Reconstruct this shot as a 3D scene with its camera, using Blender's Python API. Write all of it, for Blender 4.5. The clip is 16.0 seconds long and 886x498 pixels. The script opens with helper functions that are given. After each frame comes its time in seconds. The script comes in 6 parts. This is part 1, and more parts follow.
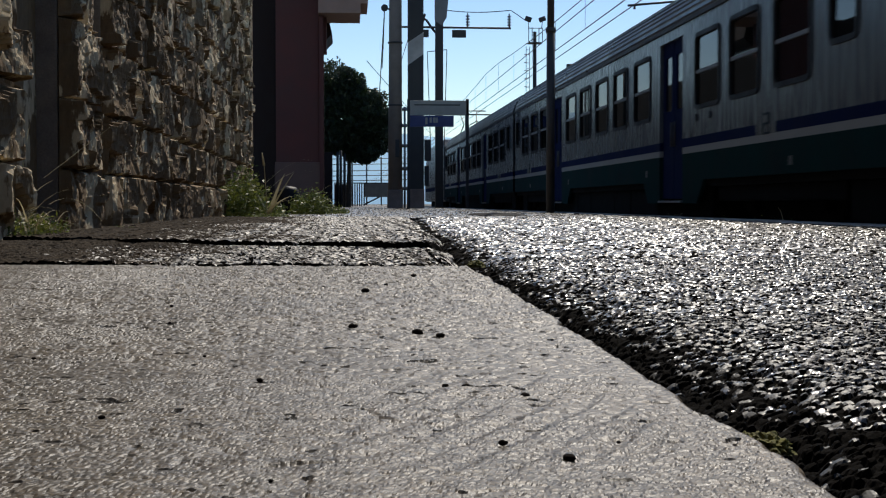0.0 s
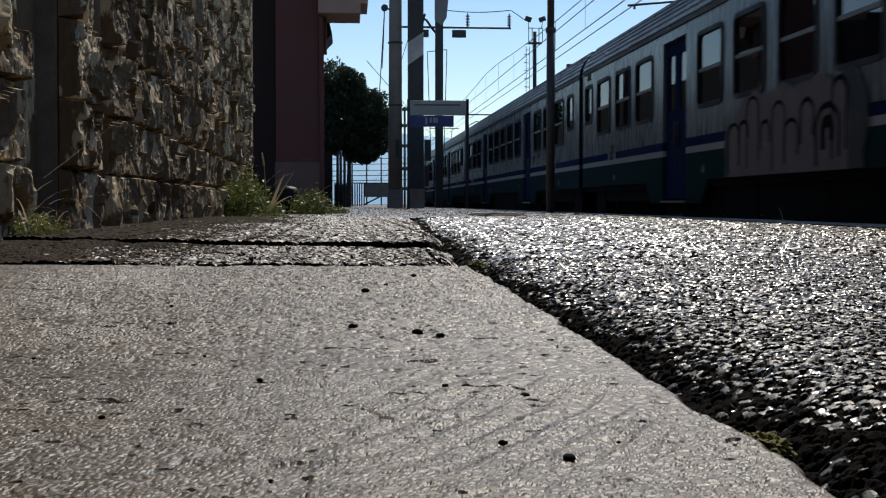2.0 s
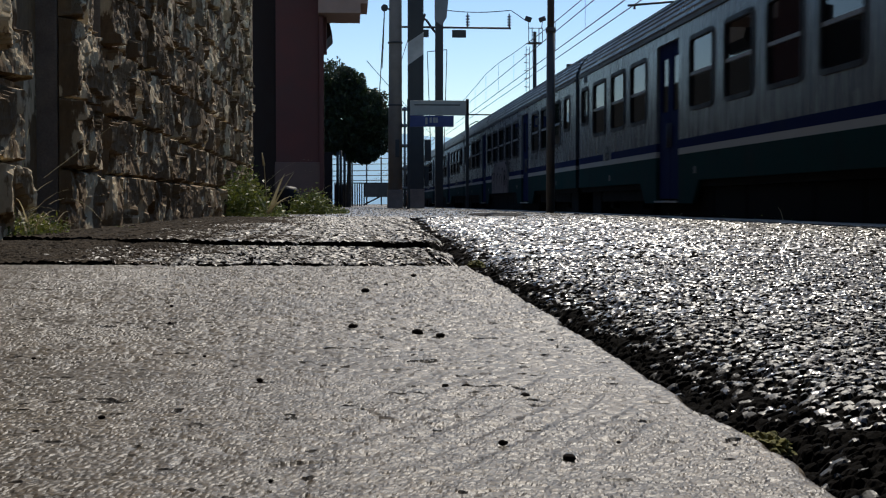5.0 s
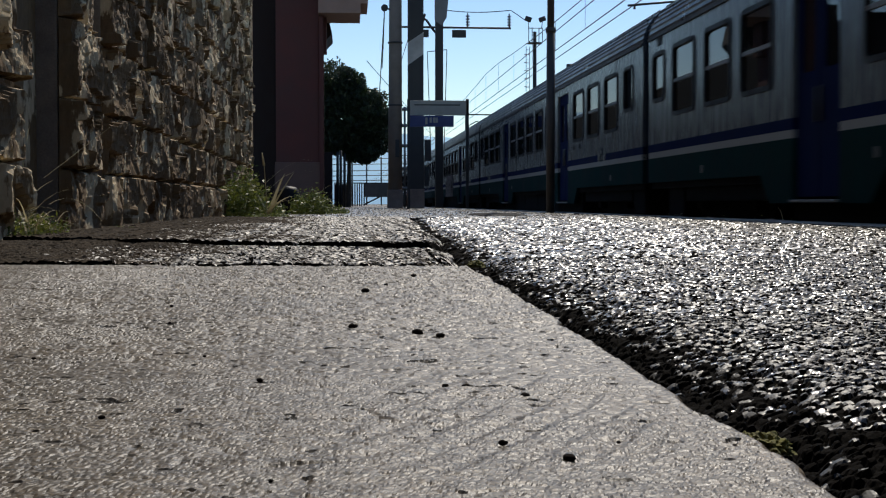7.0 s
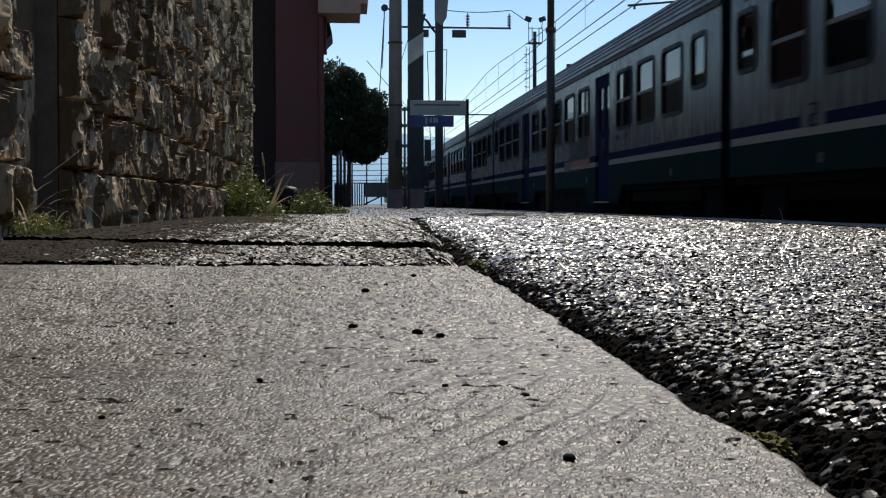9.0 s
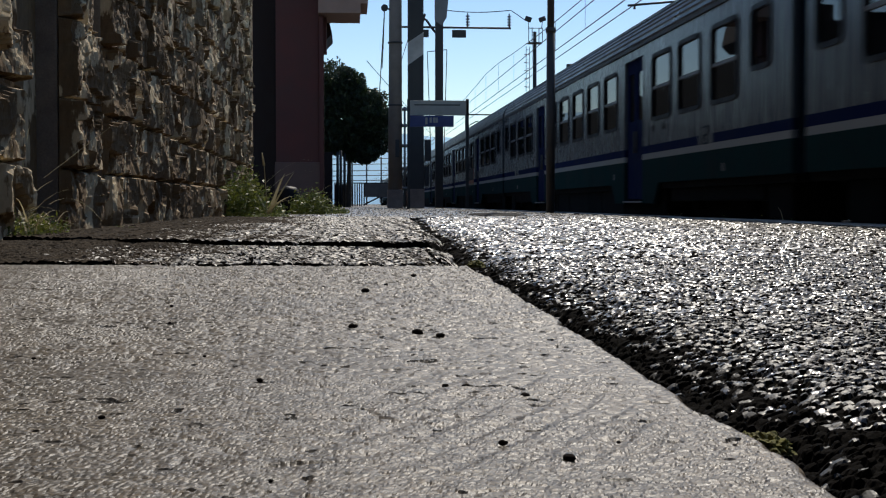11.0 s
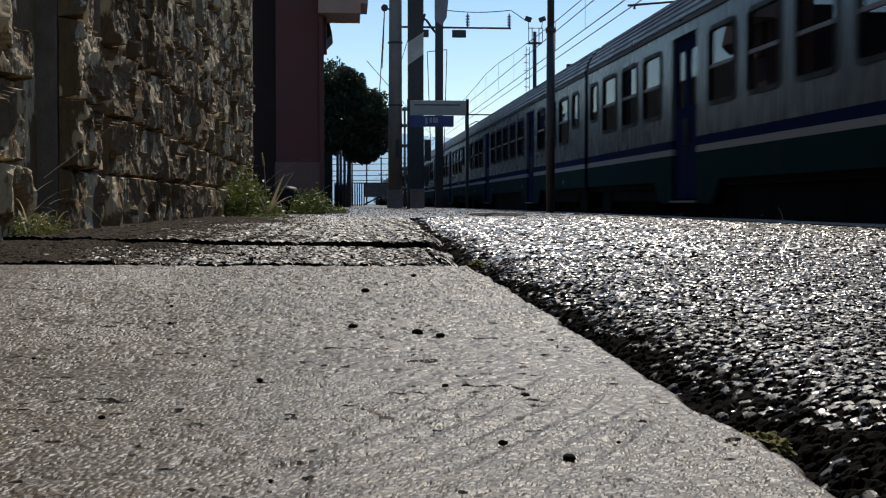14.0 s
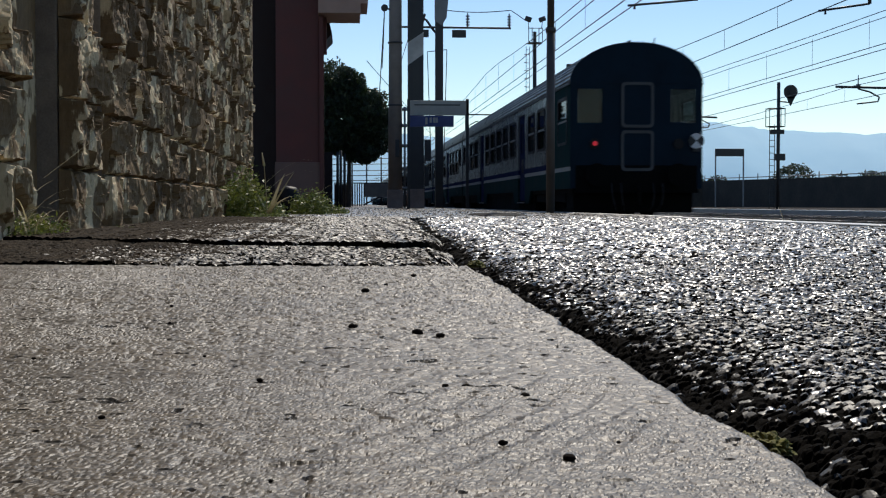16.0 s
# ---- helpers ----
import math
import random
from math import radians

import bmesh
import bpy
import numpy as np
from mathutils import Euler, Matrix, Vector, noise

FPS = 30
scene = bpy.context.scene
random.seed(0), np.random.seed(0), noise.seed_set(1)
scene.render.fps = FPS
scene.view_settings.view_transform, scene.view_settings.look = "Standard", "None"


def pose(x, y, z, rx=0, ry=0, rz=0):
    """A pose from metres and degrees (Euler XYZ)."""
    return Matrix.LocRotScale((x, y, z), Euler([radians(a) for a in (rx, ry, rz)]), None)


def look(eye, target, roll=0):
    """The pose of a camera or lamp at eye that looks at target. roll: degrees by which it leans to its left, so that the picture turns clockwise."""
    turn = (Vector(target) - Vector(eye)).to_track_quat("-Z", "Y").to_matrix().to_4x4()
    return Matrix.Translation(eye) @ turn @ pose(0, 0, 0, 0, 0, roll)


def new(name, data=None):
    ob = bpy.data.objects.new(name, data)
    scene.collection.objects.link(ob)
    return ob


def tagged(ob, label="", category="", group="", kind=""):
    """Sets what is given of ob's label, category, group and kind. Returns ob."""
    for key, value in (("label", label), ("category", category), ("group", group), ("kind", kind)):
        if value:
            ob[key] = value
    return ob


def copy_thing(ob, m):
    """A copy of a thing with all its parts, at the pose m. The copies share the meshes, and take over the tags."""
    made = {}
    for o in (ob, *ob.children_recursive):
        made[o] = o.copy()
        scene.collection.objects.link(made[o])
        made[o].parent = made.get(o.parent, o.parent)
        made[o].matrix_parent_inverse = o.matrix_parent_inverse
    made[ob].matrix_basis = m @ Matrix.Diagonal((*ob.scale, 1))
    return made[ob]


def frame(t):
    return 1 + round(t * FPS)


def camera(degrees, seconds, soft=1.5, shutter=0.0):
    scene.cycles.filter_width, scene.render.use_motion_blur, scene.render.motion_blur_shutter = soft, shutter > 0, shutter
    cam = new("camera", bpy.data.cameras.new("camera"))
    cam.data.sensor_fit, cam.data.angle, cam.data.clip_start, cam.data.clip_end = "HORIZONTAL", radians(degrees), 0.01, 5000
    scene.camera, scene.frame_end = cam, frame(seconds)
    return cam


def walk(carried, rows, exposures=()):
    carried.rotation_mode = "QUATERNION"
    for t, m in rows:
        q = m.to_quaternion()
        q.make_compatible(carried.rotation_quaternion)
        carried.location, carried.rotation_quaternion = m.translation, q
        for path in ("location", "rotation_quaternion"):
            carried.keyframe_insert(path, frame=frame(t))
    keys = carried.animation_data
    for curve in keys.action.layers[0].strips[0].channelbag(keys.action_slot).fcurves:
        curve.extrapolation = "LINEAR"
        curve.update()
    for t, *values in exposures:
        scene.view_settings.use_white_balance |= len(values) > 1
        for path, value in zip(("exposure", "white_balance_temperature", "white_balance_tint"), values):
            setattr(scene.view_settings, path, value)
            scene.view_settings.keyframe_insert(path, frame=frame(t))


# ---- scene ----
# The camera stands still, a hand's width above the platform, and looks along the track.
# World: y runs along the track away from the camera, x to the right, z = 0 is the platform.
cam = camera(35.9, 16.0, soft=1.2, shutter=0.5)
EYE = (0.0, 0.0, 0.185)
CAM_POSE = pose(*EYE, 90 - 1.893, 0, -4.066)
walk(cam, [(0.0, CAM_POSE), (16.0, CAM_POSE)], exposures=[(0.0, -0.45, 6500, 10), (16.0, -0.45, 6500, 10)])

# ---------------------------------------------------------------- light
SUN_ELEV, SUN_AZ = 46.0, 16.0          # azimuth from +y towards +x
world = bpy.data.worlds.new("world")
scene.world = world
world.use_nodes = True
wn = world.node_tree
for n in list(wn.nodes):
    wn.nodes.remove(n)
sky = wn.nodes.new("ShaderNodeTexSky")
sky.sky_type = "NISHITA"
sky.sun_disc = False
sky.sun_elevation, sky.sun_rotation = radians(SUN_ELEV), radians(SUN_AZ)
sky.altitude, sky.air_density, sky.dust_density, sky.ozone_density = 1000, 1.0, 0.0, 1.2
wbg = wn.nodes.new("ShaderNodeBackground")
wbg.inputs["Strength"].default_value = 0.15
wout = wn.nodes.new("ShaderNodeOutputWorld")
whs = wn.nodes.new("ShaderNodeHueSaturation")
whs.inputs["Saturation"].default_value = 1.10
wn.links.new(sky.outputs[0], whs.inputs["Color"])
wn.links.new(whs.outputs[0], wbg.inputs["Color"])
wn.links.new(wbg.outputs[0], wout.inputs["Surface"])

sun = new("sun", bpy.data.lights.new("sun", "SUN"))
sun.data.energy, sun.data.angle, sun.data.color = 5.0, radians(0.53), (1.0, 0.92, 0.80)
az, el = radians(SUN_AZ), radians(SUN_ELEV)
to_sun = Vector((math.sin(az) * math.cos(el), math.cos(az) * math.cos(el), math.sin(el)))
sun.matrix_world = look(to_sun * 60, (0, 0, 0))


# ---------------------------------------------------------------- materials
def shader(name, rough=0.6, metal=0.0, spec=0.5):
    m = bpy.data.materials.new(name)
    m.use_nodes = True
    nt = m.node_tree
    b = nt.nodes["Principled BSDF"]
    b.inputs["Roughness"].default_value = rough
    b.inputs["Metallic"].default_value = metal
    b.inputs["Specular IOR Level"].default_value = spec
    return m, nt, b


def node(nt, kind, **kw):
    n = nt.nodes.new(kind)
    for k, v in kw.items():
        if k in ("operation", "blend_type", "data_type", "feature", "noise_dimensions", "voronoi_dimensions"):
            if k == "operation":
                n.operation = v
            elif k == "blend_type":
                n.blend_type = v
            elif k == "data_type":
                n.data_type = v
            elif k == "feature":
                n.feature = v
        else:
            n.inputs[k.replace("_", " ")].default_value = v
    return n


def coords(nt, scale=(1, 1, 1), use="Object"):
    tc = nt.nodes.new("ShaderNodeTexCoord")
    mp = nt.nodes.new("ShaderNodeMapping")
    mp.inputs["Scale"].default_value = scale
    nt.links.new(tc.outputs[use], mp.inputs["Vector"])
    return mp.outputs["Vector"]


def noise_of(nt, vec, scale, detail=4.0, rough=0.55):
    n = nt.nodes.new("ShaderNodeTexNoise")
    n.inputs["Scale"].default_value, n.inputs["Detail"].default_value = scale, detail
    n.inputs["Roughness"].default_value = rough
    nt.links.new(vec, n.inputs["Vector"])
    return n.outputs["Fac"]


def ramp(nt, fac, stops):
    r = nt.nodes.new("ShaderNodeValToRGB")
    r.color_ramp.elements[0].position, r.color_ramp.elements[0].color = stops[0][0], (*stops[0][1], 1)
    r.color_ramp.elements[1].position, r.color_ramp.elements[1].color = stops[-1][0], (*stops[-1][1], 1)
    for p, c in stops[1:-1]:
        e = r.color_ramp.elements.new(p)
        e.color = (*c, 1)
    nt.links.new(fac, r.inputs["Fac"])
    return r.outputs["Color"]


def blend(nt, fac, a, b, kind="MIX"):
    m = nt.nodes.new("ShaderNodeMix")
    m.data_type, m.blend_type = "RGBA", kind
    for sock, v in ((m.inputs[0], fac), (m.inputs[6], a), (m.inputs[7], b)):
        if isinstance(v, (int, float)):
            sock.default_value = v
        elif isinstance(v, tuple):
            sock.default_value = (*v, 1)
        else:
            nt.links.new(v, sock)
    return m.outputs[2]


def relief(nt, b, height, strength, dist, chain=None):
    bu = nt.nodes.new("ShaderNodeBump")
    bu.inputs["Strength"].default_value, bu.inputs["Distance"].default_value = strength, dist
    nt.links.new(height, bu.inputs["Height"])
    if chain:
        nt.links.new(chain, bu.inputs["Normal"])
    if b:
        nt.links.new(bu.outputs[0], b.inputs["Normal"])
    return bu.outputs[0]


def worn(name, color, rough=0.6, metal=0.0, vary=0.25, scale=3.0, fine=60.0, bump=0.3, dist=0.003, spec=0.5, dirt=None, per_object=0.0):
    """A surface with stains at one scale, grain at another, and fine relief."""
    m, nt, b = shader(name, rough, metal, spec)
    v = coords(nt)
    big, small = noise_of(nt, v, scale, 5), noise_of(nt, v, fine, 3)
    lo = tuple(c * (1 - vary) for c in color)
    hi = tuple(min(1, c * (1 + vary)) for c in color)
    c1 = ramp(nt, big, [(0.3, lo), (0.7, hi)])
    c2 = ramp(nt, small, [(0.25, (1 - vary,) * 3), (0.75, (1.0,) * 3)])
    col = blend(nt, 0.8, c1, c2, "MULTIPLY")
    if dirt:
        mask = ramp(nt, noise_of(nt, v, scale * 0.6, 6, 0.65), [(0.5, (0, 0, 0)), (0.68, (1, 1, 1))])
        col = blend(nt, mask, col, dirt)
    if per_object:
        oi = nt.nodes.new("ShaderNodeObjectInfo")
        tone = ramp(nt, oi.outputs["Random"], [(0.0, (1 - per_object,) * 3), (1.0, (1.0,) * 3)])
        col = blend(nt, 1.0, col, tone, "MULTIPLY")
    nt.links.new(col, b.inputs["Base Color"])
    rr = ramp(nt, big, [(0.3, (max(0, rough - 0.1),) * 3), (0.7, (min(1, rough + 0.1),) * 3)])
    nt.links.new(rr, b.inputs["Roughness"])
    if bump:
        relief(nt, b, small, bump, dist)
    return m


def asphalt_material(name, lump=120.0, bump=0.6, dist=0.006, base=(0.04, 0.038, 0.036), gloss=(0.3, 0.55), spec=0.5):
    """Worn bituminous paving: rounded polished chippings in a dark binder."""
    m, nt, b = shader(name, 0.45, spec=spec)
    v = coords(nt)
    vo = nt.nodes.new("ShaderNodeTexVoronoi")
    vo.inputs["Scale"].default_value = lump
    nt.links.new(v, vo.inputs["Vector"])
    fine = noise_of(nt, v, lump * 4, 3)
    big = noise_of(nt, v, 1.3, 5)
    stone = ramp(nt, vo.outputs["Color"], [(0.1, tuple(c * 0.55 for c in base)), (0.5, base), (0.9, tuple(c * 2.1 for c in base))])
    binder = ramp(nt, vo.outputs["Distance"], [(0.35, (1, 1, 1)), (0.75, (0.3, 0.3, 0.3))])
    col = blend(nt, 1.0, stone, binder, "MULTIPLY")
    col = blend(nt, 0.7, col, ramp(nt, big, [(0.3, (0.65, 0.65, 0.65)), (0.7, (1.15, 1.12, 1.08))]), "MULTIPLY")
    nt.links.new(col, b.inputs["Base Color"])
    nt.links.new(ramp(nt, fine, [(0.3, (gloss[0],) * 3), (0.75, (gloss[1],) * 3)]), b.inputs["Roughness"])
    inv = nt.nodes.new("ShaderNodeMath")
    inv.operation = "SUBTRACT"
    inv.inputs[0].default_value = 1.0
    nt.links.new(vo.outputs["Distance"], inv.inputs[1])
    first = relief(nt, None, inv.outputs[0], bump, dist)
    relief(nt, b, fine, 0.15, 0.001, first)
    return m


def slab_material(name, tone):
    """Concrete worn down to its sand and grit; tone makes it paler or darker."""
    m, nt, b = shader(name, 0.62, spec=0.28)
    v = coords(nt)
    big, mid, fine = noise_of(nt, v, 2.2, 6), noise_of(nt, v, 22, 5, 0.6), noise_of(nt, v, 420, 3, 0.7)
    sand = nt.nodes.new("ShaderNodeTexVoronoi")
    sand.inputs["Scale"].default_value = 330
    nt.links.new(v, sand.inputs["Vector"])
    col = ramp(nt, big, [(0.28, (0.101, 0.076, 0.049)), (0.5, (0.160, 0.126, 0.085)), (0.75, (0.228, 0.186, 0.133))])
    col = blend(nt, 0.8, col, ramp(nt, mid, [(0.3, (0.68, 0.66, 0.63)), (0.65, (1.0, 1.0, 1.0))]), "MULTIPLY")
    col = blend(nt, 0.8, col, ramp(nt, fine, [(0.38, (0.25,) * 3), (0.6, (1.3,) * 3)]), "MULTIPLY")
    grit = ramp(nt, sand.outputs["Color"], [(0.2, (0.5, 0.47, 0.43)), (0.7, (1.1, 1.1, 1.1))])
    col = blend(nt, 0.6, col, grit, "MULTIPLY")
    crack = ramp(nt, noise_of(nt, coords(nt, (0.7, 1.9, 1)), 30, 4, 0.6), [(0.565, (1, 1, 1)), (0.61, (0.30, 0.27, 0.24))])
    col = blend(nt, 0.9, col, crack, "MULTIPLY")
    stain = ramp(nt, noise_of(nt, coords(nt, (0.9, 0.6, 1)), 5.5, 5, 0.6), [(0.40, (0.74, 0.72, 0.68)), (0.60, (1.0, 1.0, 1.0))])
    col = blend(nt, 1.0, col, stain, "MULTIPLY")
    rust = ramp(nt, noise_of(nt, coords(nt, (1.2, 0.8, 1)), 2.6, 4), [(0.63, (0, 0, 0)), (0.74, (0.55, 0.55, 0.55))])
    col = blend(nt, rust, col, (0.30, 0.225, 0.15))
    # brown dirt from the wall's foot, plus the slab's dimmer left side painted in
    sep = nt.nodes.new("ShaderNodeSeparateXYZ")
    nt.links.new(v, sep.inputs[0])
    dirt_and_shade = nt.nodes.new("ShaderNodeMath")
    dirt_and_shade.operation = "MULTIPLY_ADD"
    dirt_and_shade.inputs[1].default_value = -0.55
    nt.links.new(sep.outputs["X"], dirt_and_shade.inputs[0])
    nt.links.new(mid, dirt_and_shade.inputs[2])
    col = blend(nt, 1.0, col, ramp(nt, dirt_and_shade.outputs[0], [(0.55, (1.0, 1.0, 1.0)), (0.95, (0.66, 0.62, 0.55))]), "MULTIPLY")
    col = blend(nt, 1.0, col, (tone, tone, tone), "MULTIPLY")
    nt.links.new(col, b.inputs["Base Color"])
    nt.links.new(ramp(nt, fine, [(0.3, (0.38,) * 3), (0.7, (0.56,) * 3)]), b.inputs["Roughness"])
    a = relief(nt, None, mid, 0.2, 0.004)
    a = relief(nt, None, fine, 0.25, 0.0015, a)
    relief(nt, b, sand.outputs["Distance"], 0.2, 0.001, a)
    return m


def glass_material(name, tint=(0.15, 0.20, 0.22), clear=0.8, gloss=0.05):
    """A thin dusty pane: clear straight through, a gloss that grows at grazing angles."""
    m = bpy.data.materials.new(name)
    m.use_nodes = True
    nt = m.node_tree
    nt.nodes.remove(nt.nodes["Principled BSDF"])
    tr = nt.nodes.new("ShaderNodeBsdfTransparent")
    tr.inputs["Color"].default_value = (*tint, 1)
    gl = nt.nodes.new("ShaderNodeBsdfGlossy")
    gl.inputs["Roughness"].default_value = 0.02
    df = nt.nodes.new("ShaderNodeBsdfDiffuse")
    df.inputs["Color"].default_value = (0.06, 0.065, 0.065, 1)
    lw = nt.nodes.new("ShaderNodeLayerWeight")
    lw.inputs["Blend"].default_value = 0.5
    pw, fr = nt.nodes.new("ShaderNodeMath"), nt.nodes.new("ShaderNodeMath")
    pw.operation, fr.operation = "POWER", "MULTIPLY_ADD"
    pw.inputs[1].default_value = 3.0
    fr.inputs[1].default_value, fr.inputs[2].default_value = 0.45, gloss
    nt.links.new(lw.outputs["Facing"], pw.inputs[0])
    nt.links.new(pw.outputs[0], fr.inputs[0])
    mx, mx2 = nt.nodes.new("ShaderNodeMixShader"), nt.nodes.new("ShaderNodeMixShader")
    v = coords(nt)
    dust = ramp(nt, noise_of(nt, v, 3.5, 5), [(0.35, (0.04,) * 3), (0.75, (1 - clear,) * 3)])
    nt.links.new(dust, mx.inputs[0])
    nt.links.new(tr.outputs[0], mx.inputs[1])
    nt.links.new(df.outputs[0], mx.inputs[2])
    nt.links.new(fr.outputs[0], mx2.inputs[0])
    nt.links.new(mx.outputs[0], mx2.inputs[1])
    nt.links.new(gl.outputs[0], mx2.inputs[2])
    nt.links.new(mx2.outputs[0], nt.nodes["Material Output"].inputs["Surface"])
    return m


def glow(name, color, strength):
    m, nt, b = shader(name, 0.3)
    b.inputs["Base Color"].default_value = (*color, 1)
    b.inputs["Emission Color"].default_value = (*color, 1)
    b.inputs["Emission Strength"].default_value = strength
    return m


def leaf_material(name, lo, hi):
    m, nt, b = shader(name, 0.45)
    g = nt.nodes.new("ShaderNodeNewGeometry")
    col = ramp(nt, g.outputs["Random Per Island"], [(0.0, lo), (1.0, hi)])
    nt.links.new(col, b.inputs["Base Color"])
    b.inputs["Subsurface Weight"].default_value = 0.0
    tl = nt.nodes.new("ShaderNodeBsdfTranslucent")
    nt.links.new(col, tl.inputs["Color"])
    mx = nt.nodes.new("ShaderNodeMixShader")
    mx.inputs[0].default_value = 0.35
    nt.links.new(b.outputs[0], mx.inputs[1])
    nt.links.new(tl.outputs[0], mx.inputs[2])
    nt.links.new(mx.outputs[0], nt.nodes["Material Output"].inputs["Surface"])
    return m




def body_material():
    """Old grey-white coach paint, darkened for its shaded side, with grimy vertical streaks and dull patches."""
    m, nt, b = shader("shaded_grey_white_paint", 0.2, spec=0.25)
    v = coords(nt)
    streak = noise_of(nt, coords(nt, (1, 5.0, 0.35)), 2.2, 5, 0.6)
    patch, fine = noise_of(nt, v, 0.8, 5), noise_of(nt, v, 30, 3)
    # base set far below grey-white: the train's shade is in the colour
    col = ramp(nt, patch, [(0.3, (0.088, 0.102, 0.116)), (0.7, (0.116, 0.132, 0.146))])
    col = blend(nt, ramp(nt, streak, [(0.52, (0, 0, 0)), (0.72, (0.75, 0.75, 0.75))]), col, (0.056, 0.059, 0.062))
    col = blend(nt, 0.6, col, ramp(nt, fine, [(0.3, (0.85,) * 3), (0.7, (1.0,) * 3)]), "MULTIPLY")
    nt.links.new(col, b.inputs["Base Color"])
    nt.links.new(ramp(nt, streak, [(0.35, (0.18,) * 3), (0.7, (0.38,) * 3)]), b.inputs["Roughness"])
    relief(nt, b, patch, 0.05, 0.02)
    return m


def stone_material():
    """Old hewn stone in two tones: dark brown, with pale ragged patches."""
    m, nt, b = shader("hewn_stone", 0.85, spec=0.25)
    g = nt.nodes.new("ShaderNodeNewGeometry")
    mp = nt.nodes.new("ShaderNodeMapping")
    mp.inputs["Scale"].default_value = (1.0, 0.62, 0.36)
    nt.links.new(g.outputs["Position"], mp.inputs["Vector"])
    v = mp.outputs["Vector"]
    tone_noise = noise_of(nt, v, 5.2, 8, 0.60)
    wide, fine = noise_of(nt, v, 1.6, 4), noise_of(nt, v, 34, 6, 0.65)
    dark = ramp(nt, wide, [(0.3, (0.165, 0.106, 0.053)), (0.55, (0.23, 0.154, 0.078)), (0.75, (0.29, 0.202, 0.11))])
    dark = blend(nt, 0.7, dark, ramp(nt, fine, [(0.3, (0.6,) * 3), (0.7, (1.2,) * 3)]), "MULTIPLY")
    pale = ramp(nt, fine, [(0.25, (0.54, 0.43, 0.26)), (0.75, (0.80, 0.66, 0.43))])
    oi = nt.nodes.new("ShaderNodeObjectInfo")
    tone = ramp(nt, oi.outputs["Random"], [(0.0, (0.70, 0.67, 0.64)), (1.0, (1.0, 1.0, 1.0))])
    mask = ramp(nt, tone_noise, [(0.53, (0, 0, 0)), (0.56, (1, 1, 1))])
    col = blend(nt, mask, dark, pale)
    col = blend(nt, 1.0, col, tone, "MULTIPLY")
    nt.links.new(col, b.inputs["Base Color"])
    a = relief(nt, None, tone_noise, 0.8, 0.025)
    relief(nt, b, fine, 0.6, 0.008, a)
    return m


M_SLAB = slab_material("slab_concrete", 0.86)
M_SLAB_PALE = slab_material("slab_pale_grain", 1.22)
# darker tone, between the grains and on the slab's side faces
M_SLAB_DARK = slab_material("slab_dark_tone", 0.46)
M_PIT = slab_material("slab_dark_pit", 0.34)
M_ASPHALT = asphalt_material("asphalt_far", 45, 1.0, 0.02, (0.085, 0.077, 0.068), (0.45, 0.75), 0.35)
M_CHIP = worn("pale_chipping", (0.215, 0.19, 0.155), 0.28, vary=0.4, scale=30, fine=400, bump=0.3, dist=0.001, spec=0.8)
M_CHIP_DULL = worn("dusty_chipping", (0.20, 0.172, 0.135), 0.48, vary=0.4, scale=30, fine=400, bump=0.3, dist=0.001, spec=0.45)
M_CHIP_DARK = worn("dark_chipping", (0.022, 0.020, 0.018), 0.5, vary=0.4, scale=30, fine=400, bump=0.3, dist=0.001, spec=0.35)
M_BINDER = worn("black_binder", (0.007, 0.006, 0.005), 1.0, vary=0.4, scale=40, fine=300, bump=0.3, spec=0.03)
M_DIRT = worn("trodden_earth", (0.060, 0.046, 0.032), 0.95, vary=0.4, scale=9, fine=130, bump=0.5, spec=0.08)
M_MOUND = worn("rough_black", (0.012, 0.011, 0.011), 0.9, spec=0.15, vary=0.4, scale=6, fine=60, bump=0.5)
M_STONE = stone_material()
M_MORTAR = worn("old_mortar", (0.20, 0.165, 0.13), 0.9, vary=0.3, scale=5, fine=80, bump=0.5)
M_RED = worn("red_render", (0.108, 0.037, 0.034), 0.85, vary=0.18, scale=1.5, fine=40, bump=0.2, dirt=(0.085, 0.037, 0.034))
M_PLINTH = worn("grey_plinth", (0.14, 0.084, 0.072), 0.8, vary=0.2, scale=2, fine=50)
# on the station building this near-black stands in for shade
M_DARKWALL = worn("near_black_render", (0.024, 0.014, 0.013), 0.9, vary=0.2)
# near-black, for the added unseen block that the train mirrors
M_REFLECTED = worn("near_black_reflected", (0.020, 0.020, 0.021), 0.95, vary=0.3, scale=0.5, spec=0.1)
M_CREAM = worn("cream_soffit", (0.34, 0.23, 0.19), 0.8, vary=0.12)
M_BODY = body_material()
M_BLUE = worn("blue_paint", (0.004, 0.011, 0.060), 0.8, spec=0.04, vary=0.15, scale=1.5, bump=0.03)
M_TEAL = worn("dark_green_paint", (0.005, 0.030, 0.031), 0.85, vary=0.25, scale=1.4, bump=0.05, spec=0.05, dirt=(0.009, 0.023, 0.024))
M_NAVY = worn("navy_paint", (0.008, 0.021, 0.036), 0.7, spec=0.08, vary=0.25, scale=1.5, bump=0.05)
M_WHITE = worn("white_paint", (0.26, 0.27, 0.27), 0.5, spec=0.2, vary=0.08, bump=0.03)
M_ROOF = worn("grey_roof_sheet", (0.075, 0.088, 0.105), 0.33, vary=0.2, scale=1.5, fine=20, bump=0.1, dirt=(0.10, 0.10, 0.10))
M_BLACK = worn("black_underframe", (0.005, 0.005, 0.005), 0.95, spec=0.1, vary=0.4, scale=3, bump=0.4)
